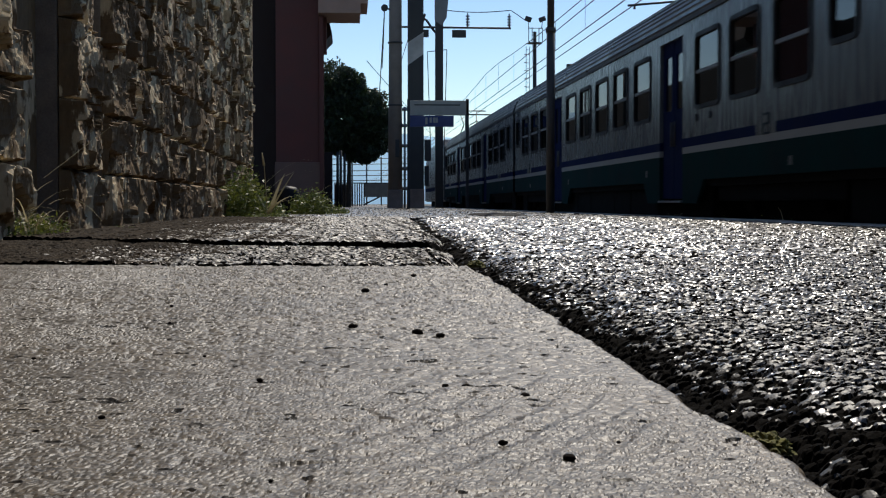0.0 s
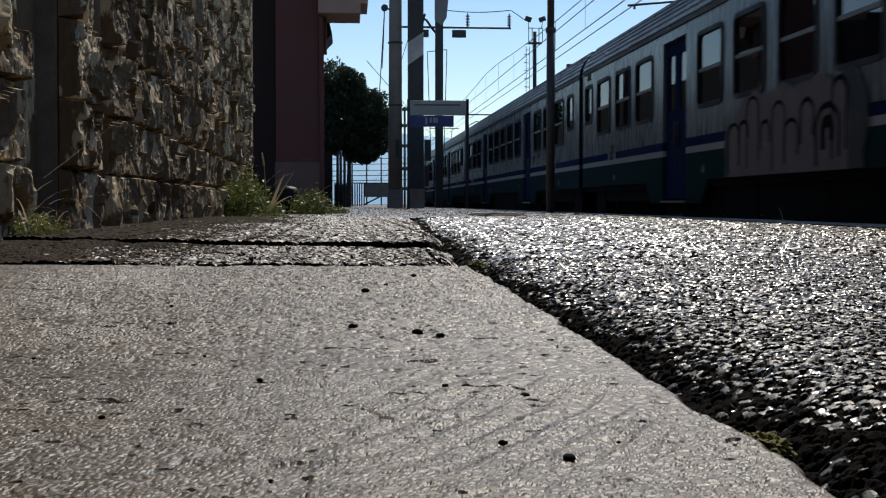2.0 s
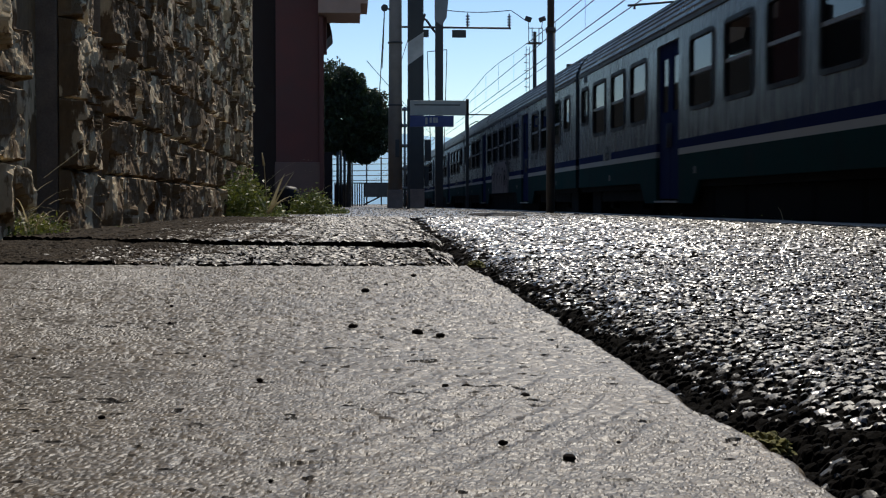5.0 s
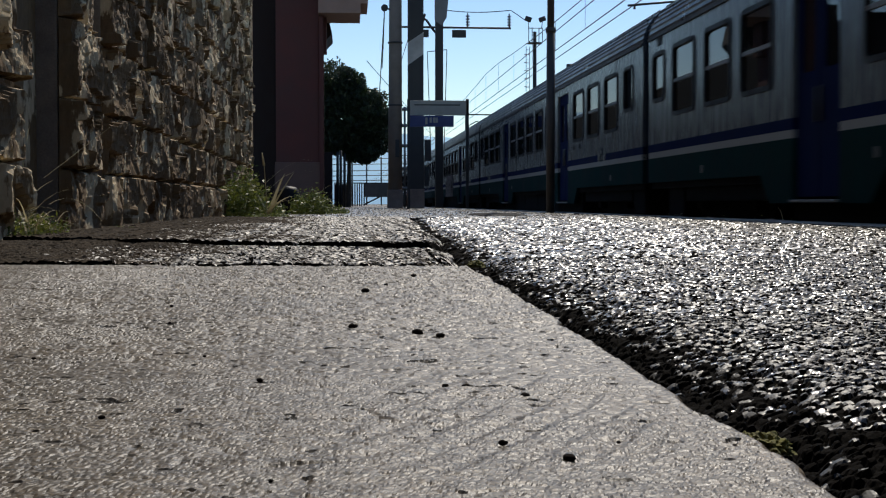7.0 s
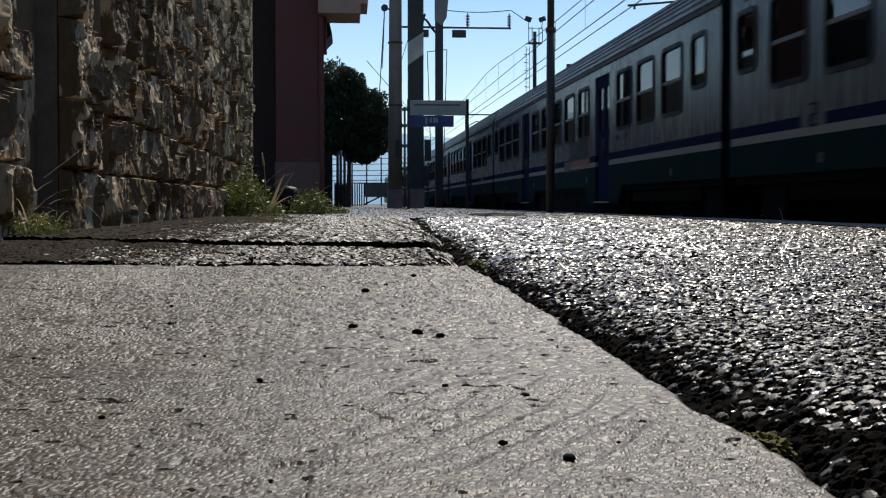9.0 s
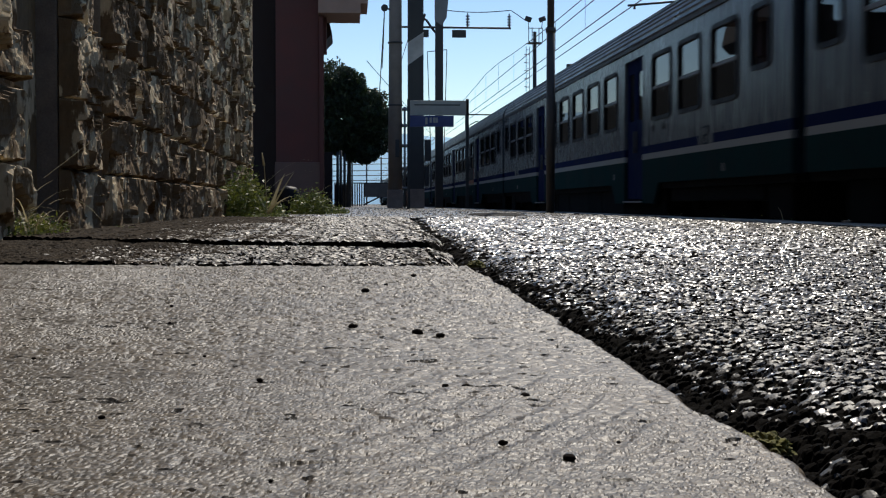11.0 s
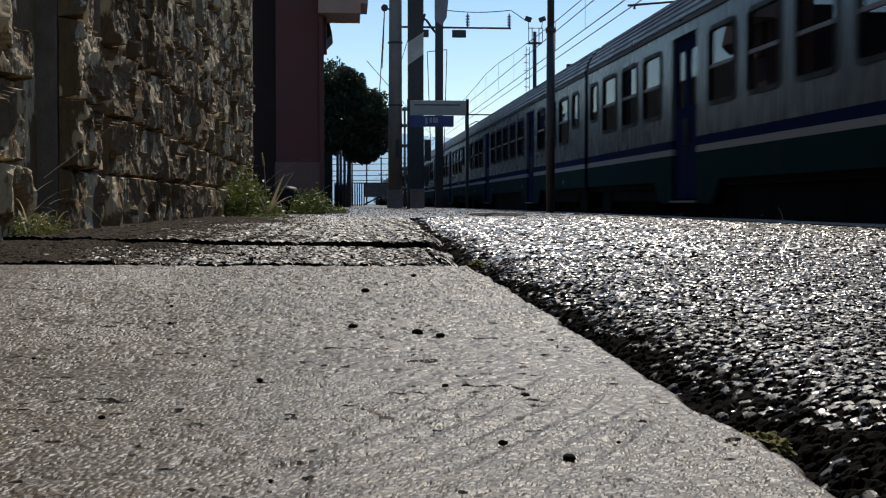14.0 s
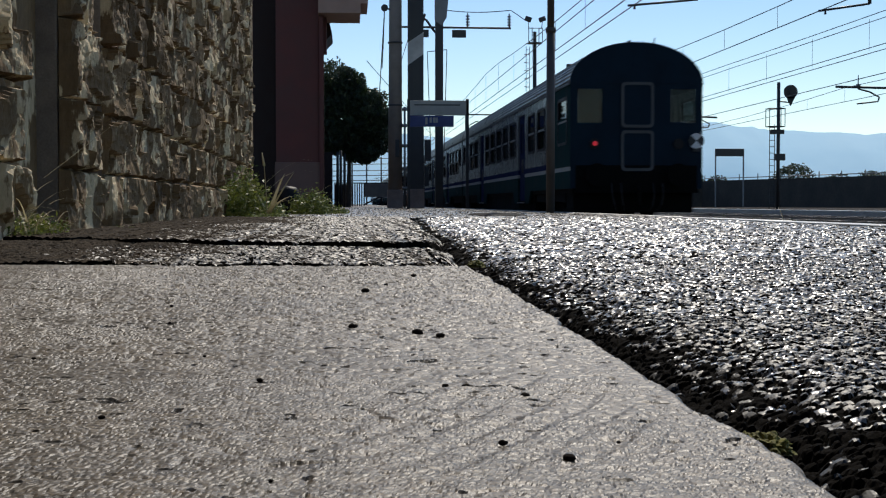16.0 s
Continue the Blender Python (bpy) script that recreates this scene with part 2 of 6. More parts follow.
M_RUBBER = worn("black_rubber", (0.014, 0.014, 0.016), 0.6, spec=0.2, vary=0.2)
M_SEAT = worn("blue_seat_cloth", (0.03, 0.06, 0.14), 0.9, vary=0.2)
M_LINING = worn("grey_lining", (0.10, 0.105, 0.105), 0.7, vary=0.08)
M_BAR = worn("dull_metal_bar", (0.20, 0.21, 0.22), 0.5, vary=0.15, spec=0.3)
M_GLASS = glass_material("window_glass")
M_GLASS_CLEAR = glass_material("clean_window_glass", (0.75, 0.79, 0.79), 0.95, 0.012)
M_STEEL = worn("galvanised_steel", (0.20, 0.21, 0.22), 0.5, metal=0.6, vary=0.2, scale=2)
M_DARKSTEEL = worn("dark_painted_steel", (0.03, 0.032, 0.035), 0.5, vary=0.25, scale=2)
M_FOOTING = worn("pale_footing", (0.36, 0.27, 0.225), 0.85, vary=0.3, scale=2, fine=40)
M_CONCRETE = worn("pole_concrete", (0.21, 0.175, 0.15), 0.85, vary=0.2, scale=2, fine=50)
M_POST = worn("brown_grey_post_paint", (0.075, 0.064, 0.056), 0.55, vary=0.3, scale=2)
M_POLEBLACK = worn("black_pole_paint", (0.02, 0.02, 0.022), 0.5, vary=0.3, scale=2)
M_POLEWHITE = worn("grey_white_pole_paint", (0.45, 0.43, 0.40), 0.6, vary=0.2, scale=2)
M_SIGN = worn("cream_sign_sheet", (0.36, 0.34, 0.30), 0.5, vary=0.1)
M_SIGNBLUE = worn("blue_sign_sheet", (0.02, 0.035, 0.16), 0.4, vary=0.1)
M_BALLAST = worn("ballast", (0.036, 0.031, 0.027), 0.95, spec=0.1, vary=0.4, scale=8, fine=22, bump=1.0, dist=0.05)
M_RAIL = worn("rail_steel", (0.30, 0.27, 0.25), 0.35, metal=0.7, vary=0.2)
M_KERB = worn("pale_kerb_stone", (0.42, 0.40, 0.37), 0.38, vary=0.2, scale=3, fine=60)
M_EARTH = worn("dry_earth", (0.13, 0.115, 0.085), 0.95, vary=0.35, scale=0.6, fine=6, bump=0.6, dist=0.05)
M_BANK = worn("brown_bank", (0.075, 0.062, 0.05), 0.9, vary=0.35, scale=0.7, fine=6)
M_LEAF = leaf_material("dark_evergreen_leaf", (0.008, 0.017, 0.006), (0.038, 0.06, 0.019))
M_WEED = leaf_material("weed_leaf", (0.06, 0.095, 0.014), (0.28, 0.31, 0.06))
M_STRAW = leaf_material("dry_grass", (0.32, 0.28, 0.16), (0.55, 0.48, 0.30))
M_BARK = worn("grey_bark", (0.09, 0.075, 0.06), 0.9, vary=0.3, scale=6, fine=40, bump=0.8, dist=0.02)
M_MOSS = worn("yellow_green_moss", (0.16, 0.15, 0.03), 0.95, vary=0.5, scale=40, fine=300, bump=0.8)
M_DROP = worn("dark_dropping", (0.015, 0.011, 0.009), 1.0, vary=0.3, scale=60, fine=300, spec=0.05)
M_WIRE = worn("copper_wire", (0.06, 0.055, 0.05), 0.5, metal=0.5)
M_RED_LAMP = glow("red_tail_lamp", (0.8, 0.010, 0.035), 0.33)
M_DISC = worn("white_disc_enamel", (0.62, 0.63, 0.64), 0.4, vary=0.1)
M_AMBER = worn("drawn_amber_blind", (0.11, 0.066, 0.03), 0.9, vary=0.15, spec=0.1)


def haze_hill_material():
    # pale blue colour and a faint glow stand in for distant haze
    m, nt, b = shader("painted_haze_hill", 1.0, spec=0.0)
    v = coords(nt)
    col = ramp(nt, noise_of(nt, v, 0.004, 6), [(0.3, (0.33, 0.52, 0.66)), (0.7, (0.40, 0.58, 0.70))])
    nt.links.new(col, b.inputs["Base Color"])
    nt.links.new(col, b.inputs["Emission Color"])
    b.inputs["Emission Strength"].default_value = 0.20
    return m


M_HILL = haze_hill_material()


# ---------------------------------------------------------------- mesh helpers
def mesh_of(bm, name, *mats, smooth=False):
    me = bpy.data.meshes.new(name)
    bm.to_mesh(me)
    bm.free()
    for m in mats:
        me.materials.append(m)
    if smooth:
        for p in me.polygons:
            p.use_smooth = True
    return me


def part(name, bm, material, parent, label="", at=None, smooth=False):
    """One mesh object under a thing or a part."""
    ob = new(name, mesh_of(bm, name, *(material if isinstance(material, (list, tuple)) else (material,)), smooth=smooth) if isinstance(bm, bmesh.types.BMesh) else bm)
    ob.parent = parent
    if at is not None:
        ob.matrix_basis = at
    if label:
        ob["label"] = label
    return ob


def thing(name, label, category, at=None, group="", kind=""):
    ob = new(name)
    ob.empty_display_size = 0.2
    if at is not None:
        ob.matrix_basis = at
    return tagged(ob, label, category, group, kind)


def solid(name, bm, material, label, category="", at=None, group="", kind="", smooth=False):
    ob = new(name, mesh_of(bm, name, *(material if isinstance(material, (list, tuple)) else (material,)), smooth=smooth))
    if at is not None:
        ob.matrix_basis = at
    return tagged(ob, label, category, group, kind)


def box(bm, x0, x1, y0, y1, z0, z1, bevel=0.0, mat=0):
    vs = [bm.verts.new((x, y, z)) for x in (x0, x1) for y in (y0, y1) for z in (z0, z1)]
    fs = []
    for q in ((0, 1, 3, 2), (4, 6, 7, 5), (0, 4, 5, 1), (2, 3, 7, 6), (0, 2, 6, 4), (1, 5, 7, 3)):
        f = bm.faces.new([vs[i] for i in q])
        f.material_index = mat
        fs.append(f)
    if bevel:
        edges = list({e for f in fs for e in f.edges})
        bmesh.ops.bevel(bm, geom=edges, offset=bevel, segments=2, profile=0.6, affect="EDGES", material=mat)
    return bm


def tube(bm, a, b, r0, r1=None, n=8, cap=True, mat=0):
    a, b = Vector(a), Vector(b)
    r1 = r0 if r1 is None else r1
    d = (b - a).normalized()
    u = d.orthogonal().normalized()
    w = d.cross(u)
    rings = []
    for c, r in ((a, r0), (b, r1)):
        rings.append([bm.verts.new(c + r * (math.cos(2 * math.pi * i / n) * u + math.sin(2 * math.pi * i / n) * w)) for i in range(n)])
    for i in range(n):
        f = bm.faces.new((rings[0][i], rings[0][(i + 1) % n], rings[1][(i + 1) % n], rings[1][i]))
        f.material_index = mat
        f.smooth = n > 5
    if cap:
        bm.faces.new(rings[0][::-1]).material_index = mat
        bm.faces.new(rings[1]).material_index = mat
    return bm


def polyline(bm, pts, r, n=5):
    for a, b in zip(pts, pts[1:]):
        tube(bm, a, b, r, r, n, cap=False)
    return bm


def disc(bm, c, axis, r, thick, n=20, mat=0):
    c, axis = Vector(c), Vector(axis).normalized()
    return tube(bm, c - axis * thick / 2, c + axis * thick / 2, r, r, n, mat=mat)


def prism(bm, outline, axis, lo, hi, mat=0):
    """Extrudes a closed outline of (u, v): axis 'x' -> (y, z), 'y' -> (x, z), 'z' -> (x, y)."""
    def put(u, v, w):
        return {"x": (w, u, v), "y": (u, w, v), "z": (u, v, w)}[axis]
    a = [bm.verts.new(put(u, v, lo)) for u, v in outline]
    b = [bm.verts.new(put(u, v, hi)) for u, v in outline]
    n = len(outline)
    for i in range(n):
        bm.faces.new((a[i], a[(i + 1) % n], b[(i + 1) % n], b[i])).material_index = mat
    bm.faces.new(a[::-1]).material_index = mat
    bm.faces.new(b).material_index = mat
    bmesh.ops.recalc_face_normals(bm, faces=bm.faces[:])
    return bm


def rounded(w, h, r, n=4):
    pts = []
    for cx, cy, a0 in ((w / 2 - r, h / 2 - r, 0), (-w / 2 + r, h / 2 - r, 90), (-w / 2 + r, -h / 2 + r, 180), (w / 2 - r, -h / 2 + r, 270)):
        for i in range(n + 1):
            a = radians(a0 + 90 * i / n)
            pts.append((cx + r * math.cos(a), cy + r * math.sin(a)))
    return pts


def ring_frame(bm, w, h, r, border, x0, x1, cy=0.0, cz=0.0, mat=0):
    """A rounded rectangular frame in the y-z plane, between x0 and x1."""
    o, i = rounded(w, h, r), rounded(w - 2 * border, h - 2 * border, max(0.01, r - border))
    v = [[bm.verts.new((x, cy + p[0], cz + p[1])) for p in loop] for x in (x0, x1) for loop in (o, i)]
    n = len(o)
    for k in range(n):
        j = (k + 1) % n
        for a, b in ((v[0], v[1]), (v[1], v[3]), (v[3], v[2]), (v[2], v[0])):
            bm.faces.new((a[k], a[j], b[j], b[k])).material_index = mat
    bmesh.ops.recalc_face_normals(bm, faces=bm.faces[:])
    return bm


def grid_mesh(name, X, Y, Z, mats, index=None, smooth=True):
    """A sheet over a bent grid; index gives each face its material."""
    ny, nx = X.shape
    co = np.stack([X, Y, Z], -1).reshape(-1, 3)
    i = np.arange(nx * ny).reshape(ny, nx)
    q = np.stack([i[:-1, :-1], i[:-1, 1:], i[1:, 1:], i[1:, :-1]], -1).reshape(-1, 4)
    me = bpy.data.meshes.new(name)
    me.vertices.add(len(co))
    me.vertices.foreach_set("co", co.astype(np.float32).ravel())
    me.loops.add(q.size)
    me.loops.foreach_set("vertex_index", q.ravel().astype(np.int32))
    me.polygons.add(len(q))
    me.polygons.foreach_set("loop_start", (np.arange(len(q)) * 4).astype(np.int32))
    me.polygons.foreach_set("use_smooth", np.full(len(q), smooth))
    for m in mats:
        me.materials.append(m)
    if index is not None:
        me.polygons.foreach_set("material_index", index[:-1, :-1].astype(np.int32).ravel())
    me.update(calc_edges=True)
    return me


def hashed(ix, iy, k):
    h = np.sin(ix * 127.1 + iy * 311.7 + k * 74.7) * 43758.5453
    return h - np.floor(h)


def value_noise(x, y, k=0):
    ix, iy = np.floor(x), np.floor(y)
    fx, fy = x - ix, y - iy
    fx, fy = fx * fx * (3 - 2 * fx), fy * fy * (3 - 2 * fy)
    a, b = hashed(ix, iy, k), hashed(ix + 1, iy, k)
    c, d = hashed(ix, iy + 1, k), hashed(ix + 1, iy + 1, k)
    return (a * (1 - fx) + b * fx) * (1 - fy) + (c * (1 - fx) + d * fx) * fy


def pebble_field(x, y, size):
    """Flat-topped chippings packed at about the given size: a height of 0 to 1, and each one's own number."""
    u, v = x / size, y / size
    iu, iv = np.floor(u), np.floor(v)
    best, ident = np.zeros_like(u), np.zeros_like(u)
    for du in (-1, 0, 1):
        for dv in (-1, 0, 1):
            cu, cv = iu + du, iv + dv
            px, py = cu + 0.1 + 0.8 * hashed(cu, cv, 1), cv + 0.1 + 0.8 * hashed(cu, cv, 2)
            rad = 0.36 + 0.36 * hashed(cu, cv, 3)
            tall = 0.35 + 0.65 * hashed(cu, cv, 4)
            tx, ty = (hashed(cu, cv, 5) - 0.5) * 0.7, (hashed(cu, cv, 6) - 0.5) * 0.9
            skew = (hashed(cu, cv, 8) - 0.5) * 0.9
            a, b = u - px, (v - py) + skew * (u - px)
            d2 = (np.abs(a) ** 2.6 + np.abs(b) ** 2.6) ** (2 / 2.6) / rad ** 2
            cap = np.clip(1 - d2 ** 3, 0, 1) * (tall + tx * a + ty * b)
            over = cap > best
            best, ident = np.where(over, cap, best), np.where(over, hashed(cu, cv, 7), ident)
    return best, ident


def rock_facets(x, y, size, k=0):
    """Split-rock relief: flat facets, each with a tilt of its own, broken off at sharp edges."""
    u, v = x / size, y / size
    iu, iv = np.floor(u), np.floor(v)
    best, out = np.full_like(u, 9.0), np.zeros_like(u)
    for du in (-1, 0, 1):
        for dv in (-1, 0, 1):
            cu, cv = iu + du, iv + dv
            px, py = cu + hashed(cu, cv, k + 1), cv + hashed(cu, cv, k + 2)
            d2 = (u - px) ** 2 + (v - py) ** 2
            h = 0.4 * hashed(cu, cv, k + 3) + (hashed(cu, cv, k + 4) - 0.5) * 3.2 * (u - px) + (hashed(cu, cv, k + 5) - 0.5) * 1.1 * (v - py)
            near = d2 < best
            best, out = np.where(near, d2, best), np.where(near, h, out)
    return out


# ---------------------------------------------------------------- ground, track bed, platforms
RAIL_Z, BED_Z = -0.22, -0.42
EDGE_X = 4.50                       # platform edge beside the first track

bm = bmesh.new()
box(bm, -3000, 3000, -300, 4000, -1.2, -0.75)
solid("ground", bm, M_EARTH, "flat dry earth reaching to the far hills", "ground", kind="structure")

bm = bmesh.new()
prism(bm, [(4.4, -0.8), (4.4, BED_Z), (17.4, BED_Z), (17.4, -0.8)], "y", -40, 400)
solid("track_bed", bm, M_BALLAST, "grey-brown stone ballast under the tracks", "track bed", kind="structure")


def rail_profile(cx):
    w = [(0.07, 0), (0.07, 0.02), (0.012, 0.04), (0.012, 0.12), (0.036, 0.135), (0.036, 0.165)]
    return [(cx + u, RAIL_Z - 0.165 + v) for u, v in w] + [(cx - u, RAIL_Z - 0.165 + v) for u, v in reversed(w)]


def track(cx):
    t = thing("railway_track", "steel rails on concrete sleepers in ballast", "railway track", pose(0, 0, 0), group="parallel tracks")
    for s in (-0.752, 0.752):
        bm = bmesh.new()
        prism(bm, rail_profile(cx + s), "y", -30, 330)
        part("rail", bm, M_RAIL, t)
    bm = bmesh.new()
    box(bm, -1.15, 1.15, -0.13, 0.13, BED_Z - 0.06, RAIL_Z - 0.162)
    me = mesh_of(bm, "sleeper", M_CONCRETE)
    for i in range(70):
        part("sleeper", me, None, t, at=pose(cx, 8 + i * 0.62, 0))
    return t


for cx in (6.155, 11.2, 15.5):
    track(cx)

# the platform, one body of asphalt; its near top is laid separately as sheets of chippings
bm = bmesh.new()
box(bm, -6.0, EDGE_X - 0.30, 17.0, 260, -0.8, -0.004)
box(bm, -6.0, EDGE_X - 0.30, -12, 17.0, -0.8, -0.05)
platform = solid("platform", bm, M_ASPHALT, "worn sunlit asphalt station platform", "platform", kind="structure")


def seam_x(y):
    """The joint between the paving beside the wall and the open platform."""
    return np.minimum(0.3025 + 0.0185 * y, 0.366) + np.clip(y - 4.0, 0, 20) * 0.034


def chip_materials(cap, ident, dark=0.58, open_joint=0.22):
    """0 binder, 1 dark stone, 2 pale stone."""
    return np.where(cap < open_joint, 0, np.where(ident < dark, 1, 2))


def chip_sheet(name, x0, x1, y0, y1, step, size, tall, label, dark):
    """A sheet of packed chippings in binder; its edge crumbles down into the seam, blackened for shade as well."""
    X, Y = np.meshgrid(np.arange(x0, x1 + step / 2, step), np.arange(y0, y1 + step / 2, step))
    cap, ident = pebble_field(X, Y, size)
    h = cap * tall + (value_noise(X * 3, Y * 3, 3) - 0.5) * 0.010 + (value_noise(X * 11, Y * 11, 5) - 0.5) * 0.006
    ragged = (value_noise(X * 9, Y * 9, 8) - 0.5) * 0.05 + (value_noise(X * 31, Y * 31, 9) - 0.5) * 0.025
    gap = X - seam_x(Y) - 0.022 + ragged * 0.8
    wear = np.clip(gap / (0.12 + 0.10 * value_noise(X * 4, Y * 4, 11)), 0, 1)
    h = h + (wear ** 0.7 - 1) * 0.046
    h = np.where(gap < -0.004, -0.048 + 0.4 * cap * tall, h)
    # black binder widens here: crumbled edge, with the slope's shade painted in
    crumbled_shaded = 0.058 + 0.22 * np.clip((1.25 - Y) / 0.36, 0, 1) + (value_noise(X * 13, Y * 13, 17) - 0.5) * 0.05
    bare = gap < crumbled_shaded
    lost_shaded = hashed(np.floor(ident * 9973), np.floor(ident * 331), 2) > 0.15 + 0.85 * wear + 0.3 * (value_noise(X * 6, Y * 6, 15) - 0.5)
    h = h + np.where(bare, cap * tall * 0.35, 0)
    index = np.where(bare, np.where(ident > 0.93, 1, 0), np.where(lost_shaded, 0, 1) * chip_materials(cap, ident, dark, 0.22 if y0 < 2 else 0.12))
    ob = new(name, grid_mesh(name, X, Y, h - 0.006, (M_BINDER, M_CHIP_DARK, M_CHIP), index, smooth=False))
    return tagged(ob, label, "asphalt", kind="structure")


# pale stone share rises with distance, standing in for glare down the platform
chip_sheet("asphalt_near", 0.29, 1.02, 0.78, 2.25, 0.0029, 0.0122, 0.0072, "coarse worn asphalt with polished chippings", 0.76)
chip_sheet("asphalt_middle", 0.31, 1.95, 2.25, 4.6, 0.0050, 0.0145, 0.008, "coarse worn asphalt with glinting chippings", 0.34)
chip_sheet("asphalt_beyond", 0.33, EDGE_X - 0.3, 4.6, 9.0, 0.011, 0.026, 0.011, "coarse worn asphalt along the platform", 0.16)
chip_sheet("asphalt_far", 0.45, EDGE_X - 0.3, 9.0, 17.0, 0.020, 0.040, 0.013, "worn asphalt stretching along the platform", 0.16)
# the same worn surface further down the platform
X, Y = np.meshgrid(np.arange(-6.0, EDGE_X - 0.29, 0.030), 17.0 + 43.0 * np.linspace(0, 1, 420) ** 1.5)
cap, ident = pebble_field(X, Y, 0.055)
h = cap * 0.014 + (value_noise(X * 0.9, Y * 0.5, 41) - 0.5) * 0.020 + (value_noise(X * 4, Y * 3, 43) - 0.5) * 0.012
worn_patch = value_noise(X * 0.7, Y * 0.35, 44) - 0.5
index = np.where(cap < 0.24 + 0.3 * worn_patch, 0, np.where(ident < 0.40 + 0.5 * worn_patch, 1, 2))
h[0, :] = -0.02
tagged(new("asphalt_distant", grid_mesh("asphalt_distant", X, Y, h, (M_BINDER, M_CHIP_DARK, M_CHIP), index, smooth=False)), "worn patchy asphalt towards the far end of the platform", "asphalt", kind="structure")
# asphalt beside and behind the camera
bm = bmesh.new()
box(bm, 1.02, EDGE_X - 0.30, -12, 2.25, -0.6, -0.004)
box(bm, 1.95, EDGE_X - 0.30, 2.25, 4.6, -0.6, -0.004)
solid("asphalt_side", bm, M_ASPHALT, "worn asphalt beside the edge stones", "asphalt", kind="structure")


def rough_paving(name, front, back, step, size, label, z, seed):
    """Rough old paving whose near edge stands up as a small ragged step; front and back are (y at x = 0, slope)."""
    xs = np.arange(-2.0, 0.98, step)
    rows = np.arange(0, back[0] - front[0], step)
    W = np.concatenate([[0.0], rows]) / rows[-1]
    X, Wg = np.meshgrid(xs, W)
    jag = (value_noise(X * 5, X * 0 + seed, 1) - 0.5) * 0.30 + (value_noise(X * 19, X * 0 + seed, 2) - 0.5) * 0.16
    y0, y1 = front[0] + front[1] * X + jag, back[0] + back[1] * X
    Y = y0 + Wg * (y1 - y0)
    cap, ident = pebble_field(X + seed, Y, size)
    h = cap * 0.010 + (value_noise(X * 2.3, Y * 2.3, seed) - 0.5) * 0.012 + (value_noise(X * 8, Y * 8, seed + 1) - 0.5) * 0.008
    side = seam_x(Y) - X + (value_noise(X * 7, Y * 7, 4) - 0.5) * 0.10
    h = h + z - (1 - np.clip(side / 0.10, 0, 1)) ** 2 * 0.045
    cracks = np.abs(value_noise(X * 1.6 + 3, Y * 0.9, seed + 5) - 0.5)
    h = h - np.clip(1 - cracks / 0.012, 0, 1) * 0.03
    h = np.where(X > seam_x(Y) - 0.01, -0.05, h)
    h[0, :] = -0.05
    index = np.where(cap < 0.26, 0, np.where(ident < 0.34 + 0.48 * np.clip(-X - 0.1, 0, 1.1), 1, 2))
    index = np.where((side < 0.02) | (cracks < 0.009), 0, index)
    # earth has gathered between the stones towards the wall
    earth = (-X - 0.18) / 0.8 + (value_noise(X * 3, Y * 1.5, seed + 9) - 0.5) * 1.1 + (value_noise(X * 13, Y * 6, seed + 10) - 0.5) * 0.5
    index = np.where((earth > 0.25) & (ident < 0.35 + 0.6 * earth), 3, index)
    index[0, :] = 0
    ob = new(name, grid_mesh(name, X, Y, h, (M_BINDER, M_CHIP_DARK, M_CHIP_DULL, M_DIRT), index, smooth=False))
    return tagged(ob, label, "paving", kind="structure")


rough_paving("paving_strip", (4.10, -0.15), (5.95, -0.70), 0.008, 0.018, "narrow strip of rough gravelly paving", -0.001, 3)
rough_paving("paving_field", (5.82, -0.70), (17.0, 0.0), 0.013, 0.026, "rough cracked paving beside the stone wall", 0.019, 6)

# the smooth concrete slab in front of the camera
bm = bmesh.new()
slab = thing("concrete_slab", "pale worn concrete slab with fine grit", "slab", kind="structure")
XS = np.concatenate([np.arange(-2.0, -1.12, 0.03), np.arange(-1.12, -0.42, 0.0026), np.arange(-0.42, 0.3405, 0.0017)])
YS = np.concatenate([np.arange(-1.0, 0.78, 0.05), np.arange(0.78, 2.2, 0.0032), np.arange(2.2, 4.02, 0.0065)])
X, Y = np.meshgrid(XS, YS)
U = (X - XS[0]) / (XS[-1] - XS[0])
W = (Y - YS[0]) / (YS[-1] - YS[0])
Yw = YS[0] + W * ((4.36 - (X + 2.0) * 0.150) - YS[0]) + (value_noise(X * 6, X * 0, 6) - 0.5) * 0.03 * (W > 0.999)
ex = np.minimum(0.2955 + 0.0185 * Yw, 0.358) + (value_noise(Yw * 5, Yw * 0 + 2, 1) - 0.5) * 0.010 + (value_noise(Yw * 30, Yw * 0 + 5, 2) - 0.5) * 0.006
ex = ex + 0.006 * np.clip((1.175 - Yw) / 0.006, 0, 1) - 0.003 * np.clip((1.32 - Yw) / 0.15, 0, 1)
Xw = XS[0] + U * (ex - XS[0])
cap, ident = pebble_field(Xw, Yw, 0.0046)
cap2, ident2 = pebble_field(Xw + 3, Yw + 3, 0.0092)
worn_out = (Yw + 0.9 * np.clip(Xw, 0, 1) + 0.5 * (value_noise(Xw * 12, Yw * 12, 19) - 0.5) > 1.5) & (Xw + 0.5 * (value_noise(Xw * 9, Yw * 9, 20) - 0.5) > -0.45)
cap, ident = np.where(worn_out, cap2, cap), np.where(worn_out, ident2, ident)
lip = np.minimum((1 - W) * (4.2 + 1.0), (ex - Xw))
Z = (value_noise(Xw * 2, Yw * 2, 7) - 0.5) * 0.006 + (value_noise(Xw * 9, Yw * 9, 8) - 0.5) * 0.0022
